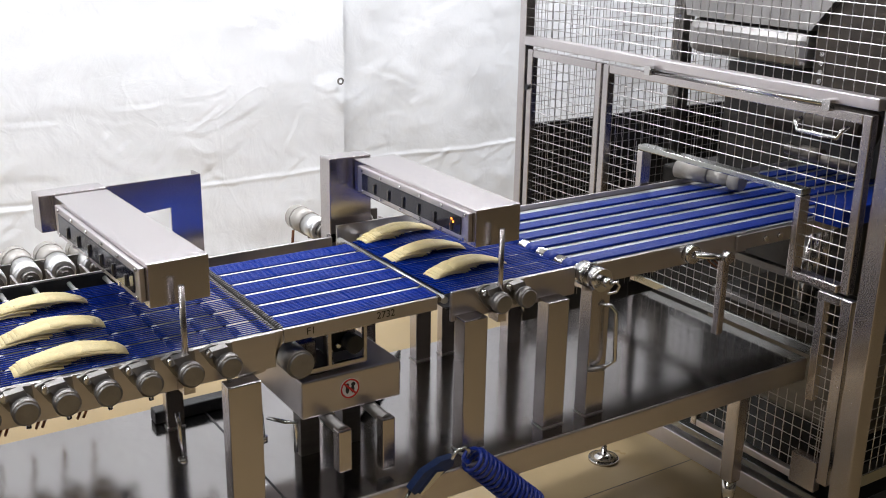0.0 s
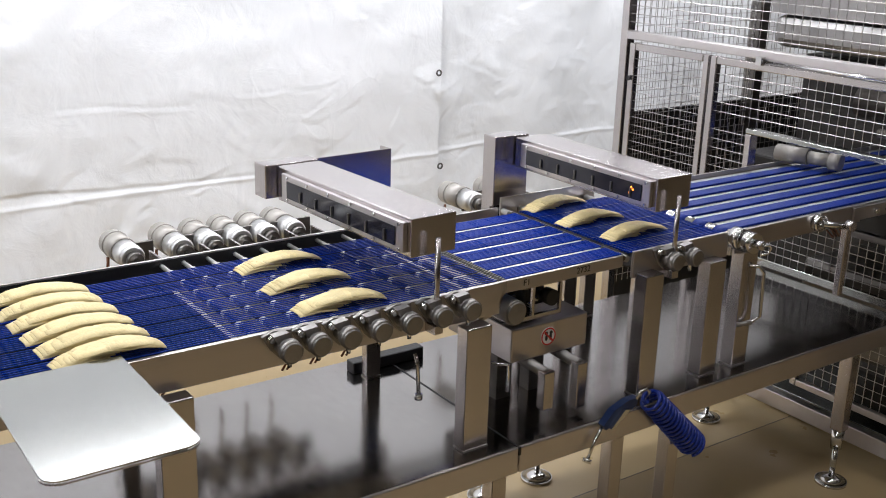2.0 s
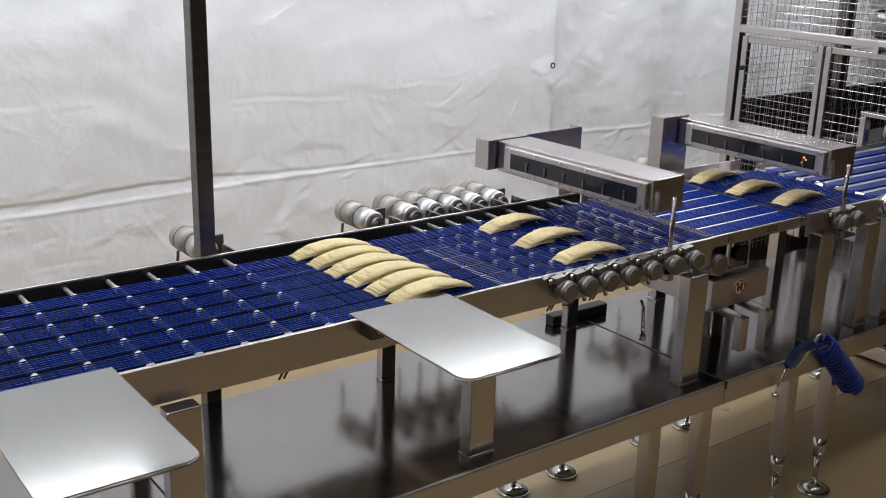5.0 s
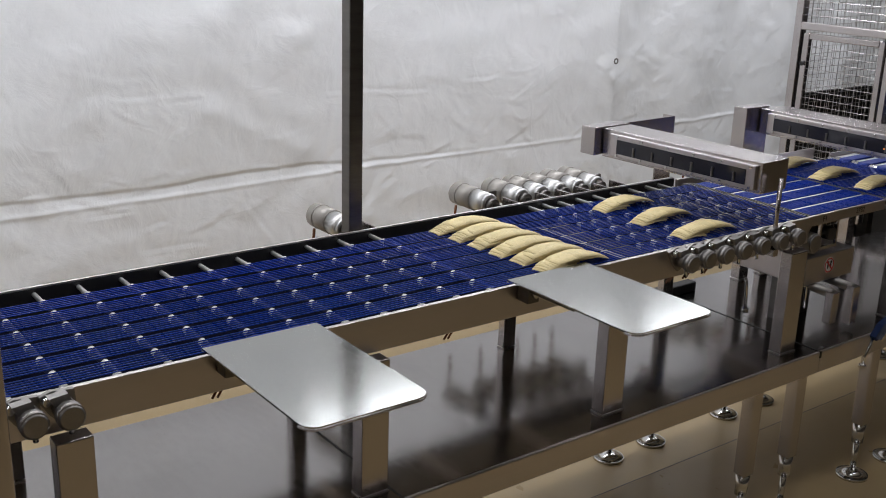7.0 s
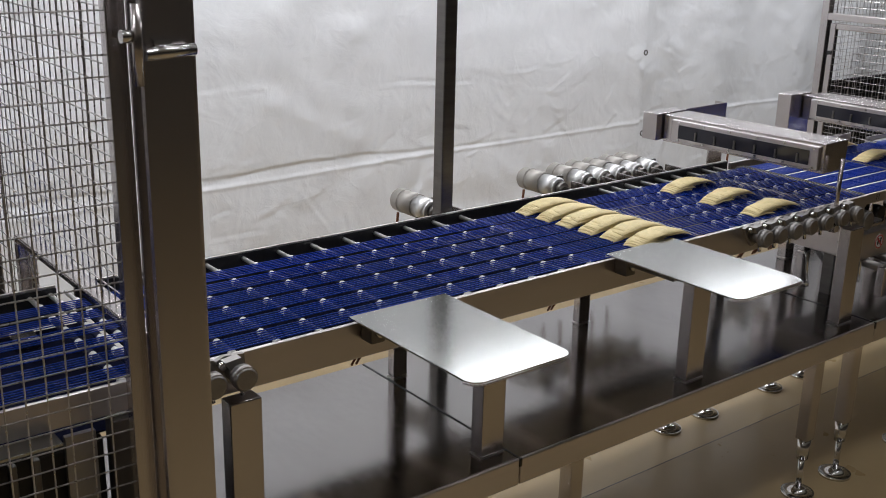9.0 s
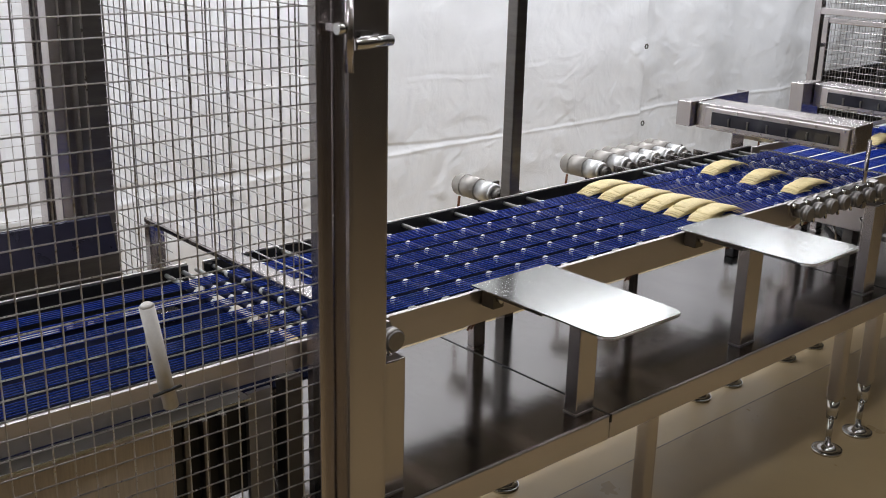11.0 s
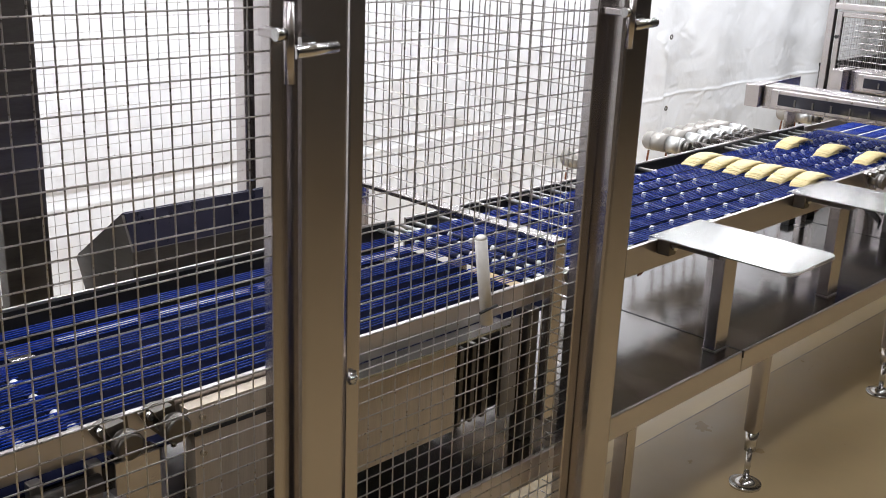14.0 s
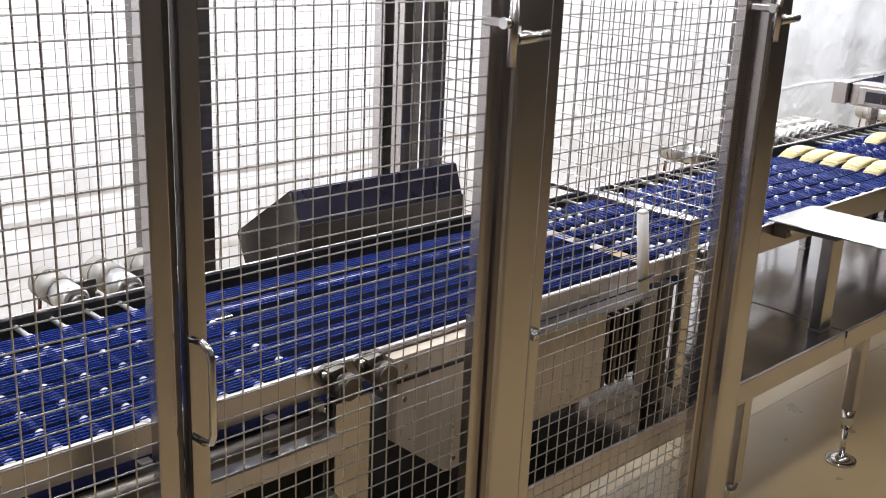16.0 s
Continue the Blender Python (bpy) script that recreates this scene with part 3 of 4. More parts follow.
# loading shelves at the front rail
def shelf(x, group="loading shelves"):
    t = thing("shelf_plate", "satin steel shelf plate with rounded front corners bolted to the rail", "shelf", (x, 0, 0), group)
    bm = prism(bmesh.new(), rounded(-0.128, 0.128, 1.737, 2.150, 0.030, (1, 1, 0, 0)), 0.004, "z", 0.974)
    part("plate", bm, SATIN, t)
    outer = rounded(-0.1275, 0.1275, 1.7375, 2.150, 0.030, (1, 1, 0, 0))
    bm = bmesh.new()
    for a, b in zip(outer[:-1], outer[1:]):
        rod(bm, (a[0], a[1], 0.9725), (b[0], b[1], 0.9725), 0.0028, 6)
    part("rim", bm, STEEL_X, t)
    for dx in (-0.105, 0.06):
        bm = B(dx, dx + 0.036, 2.098, 2.139, 0.926, 0.9735, bevel=0.003)
        br = part("bracket", bm, DARKSTEEL, t)
        part("bolt", R((dx + 0.018, 2.098, 0.95), (dx + 0.018, 2.088, 0.95), 0.009, 8), CHROME, br)
    part("arm", B(-0.10, 0.10, 1.95, 2.098, 0.955, 0.9735), DARKSTEEL, t)
    return t


shelf(-0.070)
shelf(-0.845)

# ---- scanner gates over the belt ----


def scanner_gate(x, skew, left, group="scanner gates"):
    """A box beam across the belt, held by an angled arm behind it. x: the beam's left edge at the front."""
    t = thing("scanner_gate", "brushed steel scanner gate beam across the blue belt", "scanner", (x, 2.14, 0), group)
    t.rotation_euler = (0, 0, radians(skew))
    bm = B(0, 0.128, 0, 0.60, 1.068, 1.160, bevel=0.002)
    beam = part("beam", bm, STEEL, t)
    bm = bmesh.new()
    box(bm, -0.012, -0.0005, 0.015, 0.56, 1.078, 1.150, bevel=0.002)
    fr = part("window_frame", bm, STEEL_X, beam)
    bm = B(-0.0145, -0.0125, 0.045, 0.53, 1.090, 1.135)
    part("window", bm, GLASS, beam, "dark window strip with sensor optics behind it")
    for k in range(6):
        bm = B(-0.019, -0.0146, 0.08 + 0.075 * k, 0.086 + 0.075 * k, 1.094, 1.120)
        part("sensor_eye", bm, DARKSTEEL, beam)
    for k in range(6):
        for zz in (1.084, 1.143):
            part("bolt", R((-0.012, 0.03 + 0.1 * k, zz), (-0.016, 0.03 + 0.1 * k, zz), 0.004, 8), CHROME, beam)
    bm = R((0.055, -0.028, 0.90), (0.055, -0.028, 1.115), 0.0068, 14)
    box(bm, 0.043, 0.067, -0.04, 0.0, 0.885, 0.905)
    part("front_pin", bm, STEEL, t, "polished steel support pin")
    if left:
        bm = B(-0.035, 0.128, 0.605, 0.665, 1.072, 1.163, bevel=0.002)
        part("end_cap", bm, STEEL, t)
        bm = prism(bmesh.new(), [(0.13, 1.163), (0.376, 1.163), (0.376, 0.90), (0.292, 0.90), (0.292, 1.085), (0.13, 1.075)], 0.006, "y", 0.612)
        part("support_arm", bm, STEEL, t)
        part("arm_edge", B(0.370, 0.376, 0.6185, 0.66, 0.90, 1.163), STEEL, t)
    else:
        bm = B(-0.075, 0.055, 0.605, 0.665, 0.86, 1.165, bevel=0.002)
        part("end_column", bm, STEEL, t)
    return t


scanner_gate(0.722, 3.0, True)
gate2 = scanner_gate(1.500, 0.0, False)
lamp_red = material("small_red_lamp", (0.9, 0.25, 0.05), 0.3)
bs = lamp_red.node_tree.nodes["Principled BSDF"]
bs.inputs["Emission Color"].default_value = (1.0, 0.25, 0.03, 1)
bs.inputs["Emission Strength"].default_value = 3.0
for dy, dz in ((0.075, 1.116), (0.088, 1.105), (0.082, 1.122)):
    part("indicator", R((-0.0148, dy, dz), (-0.0165, dy, dz), 0.0028, 10), lamp_red, gate2, "small glowing orange indicator")

# ---- weighing conveyor between the gates ----
weigh = thing("weighing_conveyor", "short conveyor of dense blue cords over a steel weighing box", "conveyor", (0, 0, 0), "conveyors of the line")
side_rail(weigh, "front_rail", 1.008, 1.40, FRONT_Y + 0.006, FRONT_Y + 0.016, 0.930, 0.962)
side_rail(weigh, "back_rail", 1.008, 1.40, BACK_Y - 0.01, BACK_Y, 0.930, 0.962)
cords(weigh, 1.012, 1.405, 8, 0.0080, 0.0026, BELT_Z - 0.001, drop=0.022)
part("slide_plate", B(1.02, 1.395, 2.16, 2.632, 0.942, 0.946), DARKPANEL, weigh)
for i in range(5):
    yy = LANES[i] + 0.039
    part("slide_strip", B(1.02, 1.395, yy - 0.0045, yy + 0.0045, 0.9462, 0.9612), MATTE, weigh)
for x in (1.012, 1.405):
    bm = bmesh.new()
    for k in range(48):
        yy = 2.16 + 0.0098 * k
        rod(bm, (x, yy, 0.953), (x, yy + 0.0055, 0.953), 0.0105, 8)
    rod(bm, (x, 2.15, 0.953), (x, 2.64, 0.953), 0.008, 8)
    part("grooved_roller", bm, DARKSTEEL, weigh, "grooved steel end roller")
box_ob = part("weighing_box", B(1.062, 1.32, 2.18, 2.46, 0.715, 0.808, bevel=0.004), STEEL_X, weigh, "brushed steel weighing box")
bm = bmesh.new()
box(bm, 1.085, 1.24, 2.20, 2.21, 0.815, 0.826)
box(bm, 1.14, 1.148, 2.20, 2.208, 0.826, 0.93)
box(bm, 1.232, 1.24, 2.20, 2.208, 0.826, 0.93)
box(bm, 1.10, 1.25, 2.196, 2.206, 0.905, 0.92)
rod(bm, (1.12, 2.26, 0.808), (1.12, 2.26, 0.825), 0.055, 20)
part("weighing_frame", bm, STEEL, weigh)
bm = R((1.05, 2.22, 0.866), (1.05, 2.155, 0.866), 0.033, 22)
rod(bm, (1.05, 2.155, 0.866), (1.05, 2.150, 0.866), 0.031, 22, 0.027)
part("drive_drum", bm, CAST, weigh, "round grey drive motor cap")
part("motor_block", B(1.155, 1.225, 2.25, 2.33, 0.828, 0.885, bevel=0.008), BLACK, weigh)
part("load_cell", B(1.10, 1.145, 2.27, 2.35, 0.826, 0.862, bevel=0.004), CHROME, weigh)
for k in range(3):
    part("connector", R((1.165 + 0.02 * k, 2.235, 0.84 + 0.012 * k), (1.165 + 0.02 * k, 2.25, 0.84 + 0.012 * k), 0.006, 10), CHROME, weigh)
part("support_column", B(1.24, 1.30, 2.37, 2.43, 0.808, 0.93, bevel=0.003), STEEL, weigh)
part("hub", R((1.21, 2.23, 0.862), (1.21, 2.20, 0.862), 0.022, 16), BLACK, weigh)
for x, z0 in ((1.132, 0.60), (1.245, 0.575)):
    part("arm_plate", B(x - 0.017, x + 0.017, 2.105, 2.135, z0, 0.705, bevel=0.003), STEEL, weigh)
    part("arm_rod", R((x, 2.12, 0.695), (x, 2.30, 0.705), 0.015, 14), CAST, weigh)
    part("arm_post", B(x - 0.025, x + 0.025, 2.29, 2.33, DECK_Z, 0.714), DARKSTEEL, weigh)
bm = pipe(bmesh.new(), [(0.985, 2.20, 0.735), (1.01, 2.16, 0.735), (1.03, 2.15, 0.732), (1.03, 2.15, 0.66)], 0.005, 8)
part("clamp_lever", bm, CHROME, weigh, "bent steel clamp lever")
for k in range(3):
    pts = [(1.30 + 0.01 * k, 2.42, 0.60 - 0.015 * k), (1.36, 2.44, 0.575 - 0.0 * k + 0.012 * k), (1.44, 2.50, 0.57 + 0.012 * k), (1.6, 2.66, 0.566 + 0.01 * k)]
    part("cable", pipe(bmesh.new(), pts, 0.005, 8), BLACK, weigh)
bm = bmesh.new()
for d in (0, 0.012):
    pipe(bm, [(1.36 + d, 2.60, 0.94), (1.40 + d, 2.62, 0.88), (1.43 + d, 2.63, 0.80), (1.44 + d, 2.64, 0.72)], 0.004, 8)
part("cable", bm, CABLE, weigh, "orange-brown hanging cable")
for x in (1.35, 1.66):
    post(weigh, x, 2.64, 0.05, 0.04, 0.925)

# warning sign on the box
sign = thing("warning_sign", "round no-stepping sticker with a red ring and black shoe prints", "sign", (1.183, 2.1795, 0.767))
part("disc", R((0, 0, 0), (0, -0.001, 0), 0.0255, 32), SIGNWHITE, sign)
bm = bmesh.new()
for k in range(32):
    a, b = 2 * math.pi * k / 32, 2 * math.pi * (k + 1) / 32
    prism(bm, [(0.0245 * math.cos(a), 0.0245 * math.sin(a)), (0.0205 * math.cos(a), 0.0205 * math.sin(a)), (0.0205 * math.cos(b), 0.0205 * math.sin(b)), (0.0245 * math.cos(b), 0.0245 * math.sin(b))], 0.0006, "y", -0.0018)
prism(bm, [(-0.016, 0.0125), (-0.0125, 0.016), (0.016, -0.0125), (0.0125, -0.016)], 0.0004, "y", -0.0022)
part("ring", bm, RED, sign)
for s in (-1, 1):
    bm = prism(bmesh.new(), [(s * 0.007 + 0.0045 * math.cos(a), -0.002 + 0.010 * math.sin(a)) for a in [2 * math.pi * k / 12 for k in range(12)]], 0.0004, "y", -0.0016)
    prism(bm, [(s * 0.008 + 0.0055 * math.cos(a), 0.010 + 0.005 * math.sin(a)) for a in [2 * math.pi * k / 12 for k in range(12)]], 0.0004, "y", -0.0021)
    part("shoe_print", bm, INK, sign)


def lettering(text, size, at, rot, mat, name, label):
    cu = bpy.data.curves.new(name, "FONT")
    cu.body, cu.size, cu.extrude, cu.align_x, cu.align_y = text, size, 0.0003, "CENTER", "CENTER"
    tmp = bpy.data.objects.new(name, cu)
    scene.collection.objects.link(tmp)
    dg = bpy.context.evaluated_depsgraph_get()
    me = bpy.data.meshes.new_from_object(tmp.evaluated_get(dg))
    bpy.data.objects.remove(tmp)
    me.materials.clear()
    me.materials.append(mat)
    ob = new(name, me)
    ob.matrix_basis = pose(*at, *rot)
    return tagged(ob, label, "lettering")


lettering("F1", 0.024, (1.072, FRONT_Y + 0.0055, 0.946), (90, 0, 0), INK, "rail_lettering", "black stencilled letters F1 on the weighing conveyor rail")
lettering("2732", 0.024, (1.26, FRONT_Y + 0.0055, 0.947), (90, 0, 0), INK, "rail_number", "black stencilled number 2732 on the weighing conveyor rail")

# ---- conveyor under the second gate ----
c2 = thing("belt_conveyor", "short conveyor of closely set blue cords with steel rails", "conveyor", (0, 0, 0), "conveyors of the line")
side_rail(c2, "front_rail", 1.438, 1.815, FRONT_Y + 0.004, FRONT_Y + 0.014, 0.892, 0.966)
side_rail(c2, "back_rail", 1.425, 1.815, BACK_Y + 0.012, BACK_Y + 0.018, 0.892, 0.985)
cords(c2, 1.425, 1.80, 7, 0.0108, 0.0022, BELT_Z, drop=0)
rollers(c2, [1.43, 1.50, 1.56, 1.63, 1.70, 1.77], 2.16, 2.70, 0.013, BELT_Z - 0.0215, False)
part("slide_plate", B(1.44, 1.80, 2.17, 2.64, 0.915, 0.92), DARKSTEEL, c2)
for x in (1.548, 1.622):
    bearing(c2, x, FRONT_Y + 0.004, 0.938)
post(c2, 1.479, 2.120, 0.066, 0.046, 0.908)
post(c2, 1.729, 2.120, 0.066, 0.046, 0.905)
post(c2, 1.866, 2.120, 0.062, 0.046, 0.915)
for x in (1.48, 1.75):
    post(c2, x, 2.64, 0.045, 0.03, 0.905)
bm = pipe(bmesh.new(), [(1.862, 2.097, 0.870), (1.886, 2.080, 0.868), (1.896, 2.070, 0.850), (1.902, 2.070, 0.715), (1.884, 2.080, 0.700), (1.85, 2.092, 0.698)], 0.0055, 8)
part("lever_handle", bm, CHROME, c2, "bent polished lever handle")
part("lever_pivot", R((1.835, 2.097, 0.693), (1.87, 2.072, 0.70), 0.007, 10), CAST, c2)

# ---- strip conveyor that runs into the machine ----
c3 = thing("strip_conveyor", "conveyor of flat blue strips over a steel slide plate", "conveyor", (0, 0, 0), "conveyors of the line")
side_rail(c3, "front_rail", 1.89, 2.45, FRONT_Y + 0.004, FRONT_Y + 0.014, 0.905, 0.962)
side_rail(c3, "rail_extension", 2.40, 3.3, FRONT_Y - 0.006, FRONT_Y + 0.003, 0.915, 0.958)
side_rail(c3, "back_rail", 1.84, 3.3, 2.649, 2.656, 0.90, 0.974)
part("slide_plate", B(1.86, 3.3, 2.158, 2.645, 0.950, 0.958), MATTE, c3)
first = None
for y in LANES:
    if first is None:
        first = part("belt_strip", B(1.842, 3.3, -0.0225, 0.0225, 0.9585, BELT_Z, bevel=0.001), STRIP, c3)
        first.location = (0, y, 0)
    else:
        again(first, c3, pose(0, y, 0))
bm = R((1.842, 2.155, 0.945), (1.842, 2.65, 0.945), 0.0195, 18)
part("drum_roller", bm, CHROME, c3)
for y in LANES:
    part("roller_wrap", R((1.842, y - 0.0225, 0.945), (1.842, y + 0.0225, 0.945), 0.0205, 18), STRIP, c3)
bm = R((1.845, 2.15, 0.945), (1.845, 2.118, 0.945), 0.032, 22)
rod(bm, (1.845, 2.118, 0.945), (1.845, 2.112, 0.945), 0.028, 22)
rod(bm, (1.845, 2.112, 0.945), (1.845, 2.072, 0.945), 0.030, 22)
rod(bm, (1.845, 2.072, 0.945), (1.845, 2.045, 0.945), 0.013, 14)
part("drum_end", bm, CHROME, c3, "polished chrome drum end")
bm = pipe(bmesh.new(), [(1.845, 2.045, 0.945), (1.858, 2.035, 0.95), (1.868, 2.036, 0.938), (1.862, 2.04, 0.922), (1.84, 2.045, 0.92)], 0.004, 8)
part("drum_hook", bm, CHROME, c3)
for x in (2.515, 2.575):
    part("bolt", R((x, 2.134, 0.935), (x, 2.126, 0.935), 0.009, 8), CHROME, c3)
bm = R((2.215, 2.145, 0.937), (2.215, 2.12, 0.937), 0.026, 18)
rod(bm, (2.215, 2.12, 0.937), (2.30, 2.09, 0.925), 0.010, 12)
part("clamp_stud", bm, CHROME, c3)
bm = B(2.288, 2.312, 2.078, 2.10, 0.70, 0.935, bevel=0.003)
rod(bm, (2.30, 2.09, 0.93), (2.30, 2.066, 0.93), 0.016, 14)
part("hanging_link", bm, STEEL, c3)
bm = B(1.95, 2.0, 2.6, 2.64, DECK_Z, 0.90)
part("post", bm, STEEL, c3)
for k in range(4):
    pts = [(2.33 + 0.02 * k, 2.2, 0.90), (2.36 + 0.02 * k, 2.19, 0.87), (2.40 + 0.015 * k, 2.20, 0.845), (2.46, 2.24 + 0.01 * k, 0.86)]
    part("cable", pipe(bmesh.new(), pts, 0.003, 6), CABLE, c3, "orange signal cable")

# ---- air gun and coiled hose on the table edge ----
hose = thing("coiled_hose", "bright blue coiled air hose hanging from the table edge", "hose", (1.40, 2.035, 0.60))
bm = bmesh.new()
ax = Vector((0.195, -0.004, -0.195))
L = ax.length
d = ax.normalized()
u = d.orthogonal().normalized()
v = d.cross(u)
turns, steps = 16, 24
pts = []
for k in range(turns * steps + 1):
    a = 2 * math.pi * k / steps
    s = k / (turns * steps)
    rr = (0.030 + 0.006 * s) * min(1, 0.5 + 8 * s)
    pts.append(Vector((0.02, -0.005, -0.005)) + d * (L * s) + rr * (math.cos(a) * u + math.sin(a) * v))
pipe(bm, pts, 0.0052, 8)
part("coil", bm, HOSE, hose)
bm = pipe(bmesh.new(), [(-0.035, -0.012, 0.005), (-0.02, -0.012, 0.022), (0.0, -0.012, 0.025), (0.018, -0.010, 0.012), (0.015, -0.008, -0.005)], 0.005, 8)
part("hook_ring", bm, CHROME, hose, "steel hook ring")
gun = thing("air_gun", "dark blue air gun with a thin steel nozzle", "air gun", (1.34, 2.035, 0.585))
bm = bmesh.new()
prism(bm, [(0.035, 0.022), (0.03, 0.0), (-0.045, -0.035), (-0.075, -0.045), (-0.085, -0.03), (-0.05, 0.005), (0.0, 0.022)], 0.022, "y", -0.012)
part("body", bm, DARKBLUE, gun)
part("trigger", prism(bmesh.new(), [(0.0, 0.0), (-0.06, -0.045), (-0.066, -0.040), (-0.02, 0.004)], 0.010, "y", -0.022), CHROME, gun)
bm = pipe(bmesh.new(), [(-0.080, 0, -0.038), (-0.105, -0.002, -0.075), (-0.128, -0.006, -0.115)], 0.0045, 8)
rod(bm, (-0.128, -0.006, -0.115), (-0.134, -0.008, -0.124), 0.012, 10)
part("nozzle", bm, CHROME, gun)

# ---- slices on the belts ----


def slice_mesh(seed):
    rnd = random.Random(seed)
    L, w, th = 0.092, 0.031, 0.0024
    bm = bmesh.new()
    nx, ny = 8, 3
    top, bot = [], []
    for i in range(nx + 1):
        u = -1 + 2 * i / nx
        wr = 0.0022 * (1 if i % 2 else -1)
        for j in range(ny + 1):
            v = -1 + 2 * j / ny
            x = u * L / 2
            y = v * w * (1.0 - 0.14 * abs(u) ** 3)
            z = 0.006 * (1 - u * u) - 0.003 * v * v + rnd.uniform(-0.0006, 0.0006)
            top.append(bm.verts.new((x + wr * 0.3 * v, y, z + th)))
            bot.append(bm.verts.new((x + wr * 0.3 * v, y, z)))
    k = ny + 1
    for i in range(nx):
        for j in range(ny):
            a = i * k + j
            f = bm.faces.new((top[a], top[a + k], top[a + k + 1], top[a + 1]))
            f.smooth = True
            bm.faces.new((bot[a], bot[a + 1], bot[a + k + 1], bot[a + k]))
        a = i * k
        bm.faces.new((top[a], bot[a], bot[a + k], top[a + k]))
        a = i * k + ny
        bm.faces.new((top[a], top[a + k], bot[a + k], bot[a]))
    for j in range(ny):
        bm.faces.new((top[j], top[j + 1], bot[j + 1], bot[j]))
        a = nx * k + j
        bm.faces.new((top[a], bot[a], bot[a + 1], top[a + 1]))
    me = mesh_of("slice", bm)
    me.materials.append(SLICE)
    return me


SLICES = [slice_mesh(s) for s in range(4)]


def slice_stack(x, y, seed, turn=0.0, count=17):
    rnd = random.Random(seed)
    t = thing("slice_stack", "shingled stack of pale yellow curved slices on the blue belt", "food stack", (x, y, BELT_Z), "stacks of slices on the belt")
    t.rotation_euler = (0, 0, radians(turn))
    for k in range(count):
        s = k / (count - 1) - 0.5
        o = new("slice", SLICES[rnd.randrange(4)])
        o.parent = t
        lift = 0.0008 + 0.013 * (1 - abs(2 * s) ** 2.2) + (0.0006 * k)
        o.matrix_basis = pose(s * 0.128 + rnd.uniform(-0.0015, 0.0015), rnd.uniform(-0.0028, 0.0028), lift, rnd.uniform(-3, 3), (7 * 2 * s if s > 0 else 3 * s) + rnd.uniform(-0.8, 0.8), rnd.uniform(-1.5, 1.5))
    return t


for i, y in enumerate(LANES):
    slice_stack(0.045 - 0.006 * i, y + 0.0, 10 + i, 2.0 - 0.8 * i)
for i, (x, y) in enumerate(((0.575, 2.205), (0.575, 2.365), (0.58, 2.525))):
    slice_stack(x, y, 30 + i, (-1.0, 1.5, 0.5)[i])
for i, (x, y) in enumerate(((1.565, 2.275), (1.545, 2.435), (1.56, 2.61))):
    slice_stack(x, y, 40 + i, (1.0, -1.2, 0.5)[i])

# ---- wire mesh guards ----


def wire_panel(parent, axis, at, a0, a1, z0, z1, pitch_a, pitch_z, r=0.0015):
    """Welded wire in a plane: axis 'y' spans x, axis 'x' spans y."""
    bm = bmesh.new()
    def p(a, z, off=0.0):
        return (a, at + off, z) if axis == "y" else (at + off, a, z)
    na = max(1, round((a1 - a0) / pitch_a))
    for i in range(1, na):
        a = a0 + (a1 - a0) * i / na
        rod(bm, p(a, z0), p(a, z1), r, 5, caps=False)
    nz = max(1, round((z1 - z0) / pitch_z))
    for j in range(1, nz):
        z = z0 + (z1 - z0) * j / nz
        rod(bm, p(a0, z, -2 * r), p(a1, z, -2 * r), r, 5, caps=False)
    return part("wire_mesh", bm, WIRE, parent, "welded square wire mesh")


def bar(parent, name, x0, x1, y0, y1, z0, z1, mat=STEEL, bevel=0.003):
    return part(name, B(x0, x1, y0, y1, z0, z1, bevel=bevel), mat, parent)


PITCH = 0.033

# the cage round the machine at the end of the line
cage = thing("machine_guard", "stainless steel guard cage with wire mesh doors round the machine", "guard cage", (0, 0, 0), "guard cages")
CX = 2.54
bar(cage, "corner_post", CX - 0.005, CX + 0.035, 3.335, 3.375, 0.0, 2.4)
bar(cage, "corner_post", CX + 0.01, CX + 0.07, 1.775, 1.835, 0.0, 2.4)
bar(cage, "back_post", 4.4, 4.44, 3.335, 3.375, 0.0, 2.4)
bar(cage, "back_post", 3.34, 3.40, 3.335, 3.395, 0.0, 2.4, DARKSTEEL)
bar(cage, "front_post", 3.9, 3.95, 1.775, 1.825, 0.0, 2.4)
bar(cage, "cross_beam", CX - 0.012, CX + 0.03, 1.836, 3.334, 1.352, 1.384, STEEL_X)
bar(cage, "top_beam", CX, CX + 0.03, 1.836, 3.334, 2.36, 2.4, STEEL_X)
bar(cage, "side_top_beam", CX + 0.07, 3.899, 1.785, 1.825, 2.36, 2.4, STEEL_X)
wire_panel(cage, "x", CX + 0.012, 1.836, 3.334, 1.385, 2.36, PITCH, PITCH)
wire_panel(cage, "y", 1.80, CX + 0.071, 3.899, 0.30, 2.36, PITCH, PITCH)
wire_panel(cage, "y", 3.36, CX + 0.036, 4.399, 0.30, 2.36, PITCH, PITCH)
bar(cage, "side_bottom_beam", CX + 0.071, 3.899, 1.785, 1.825, 0.26, 0.30, SATIN)
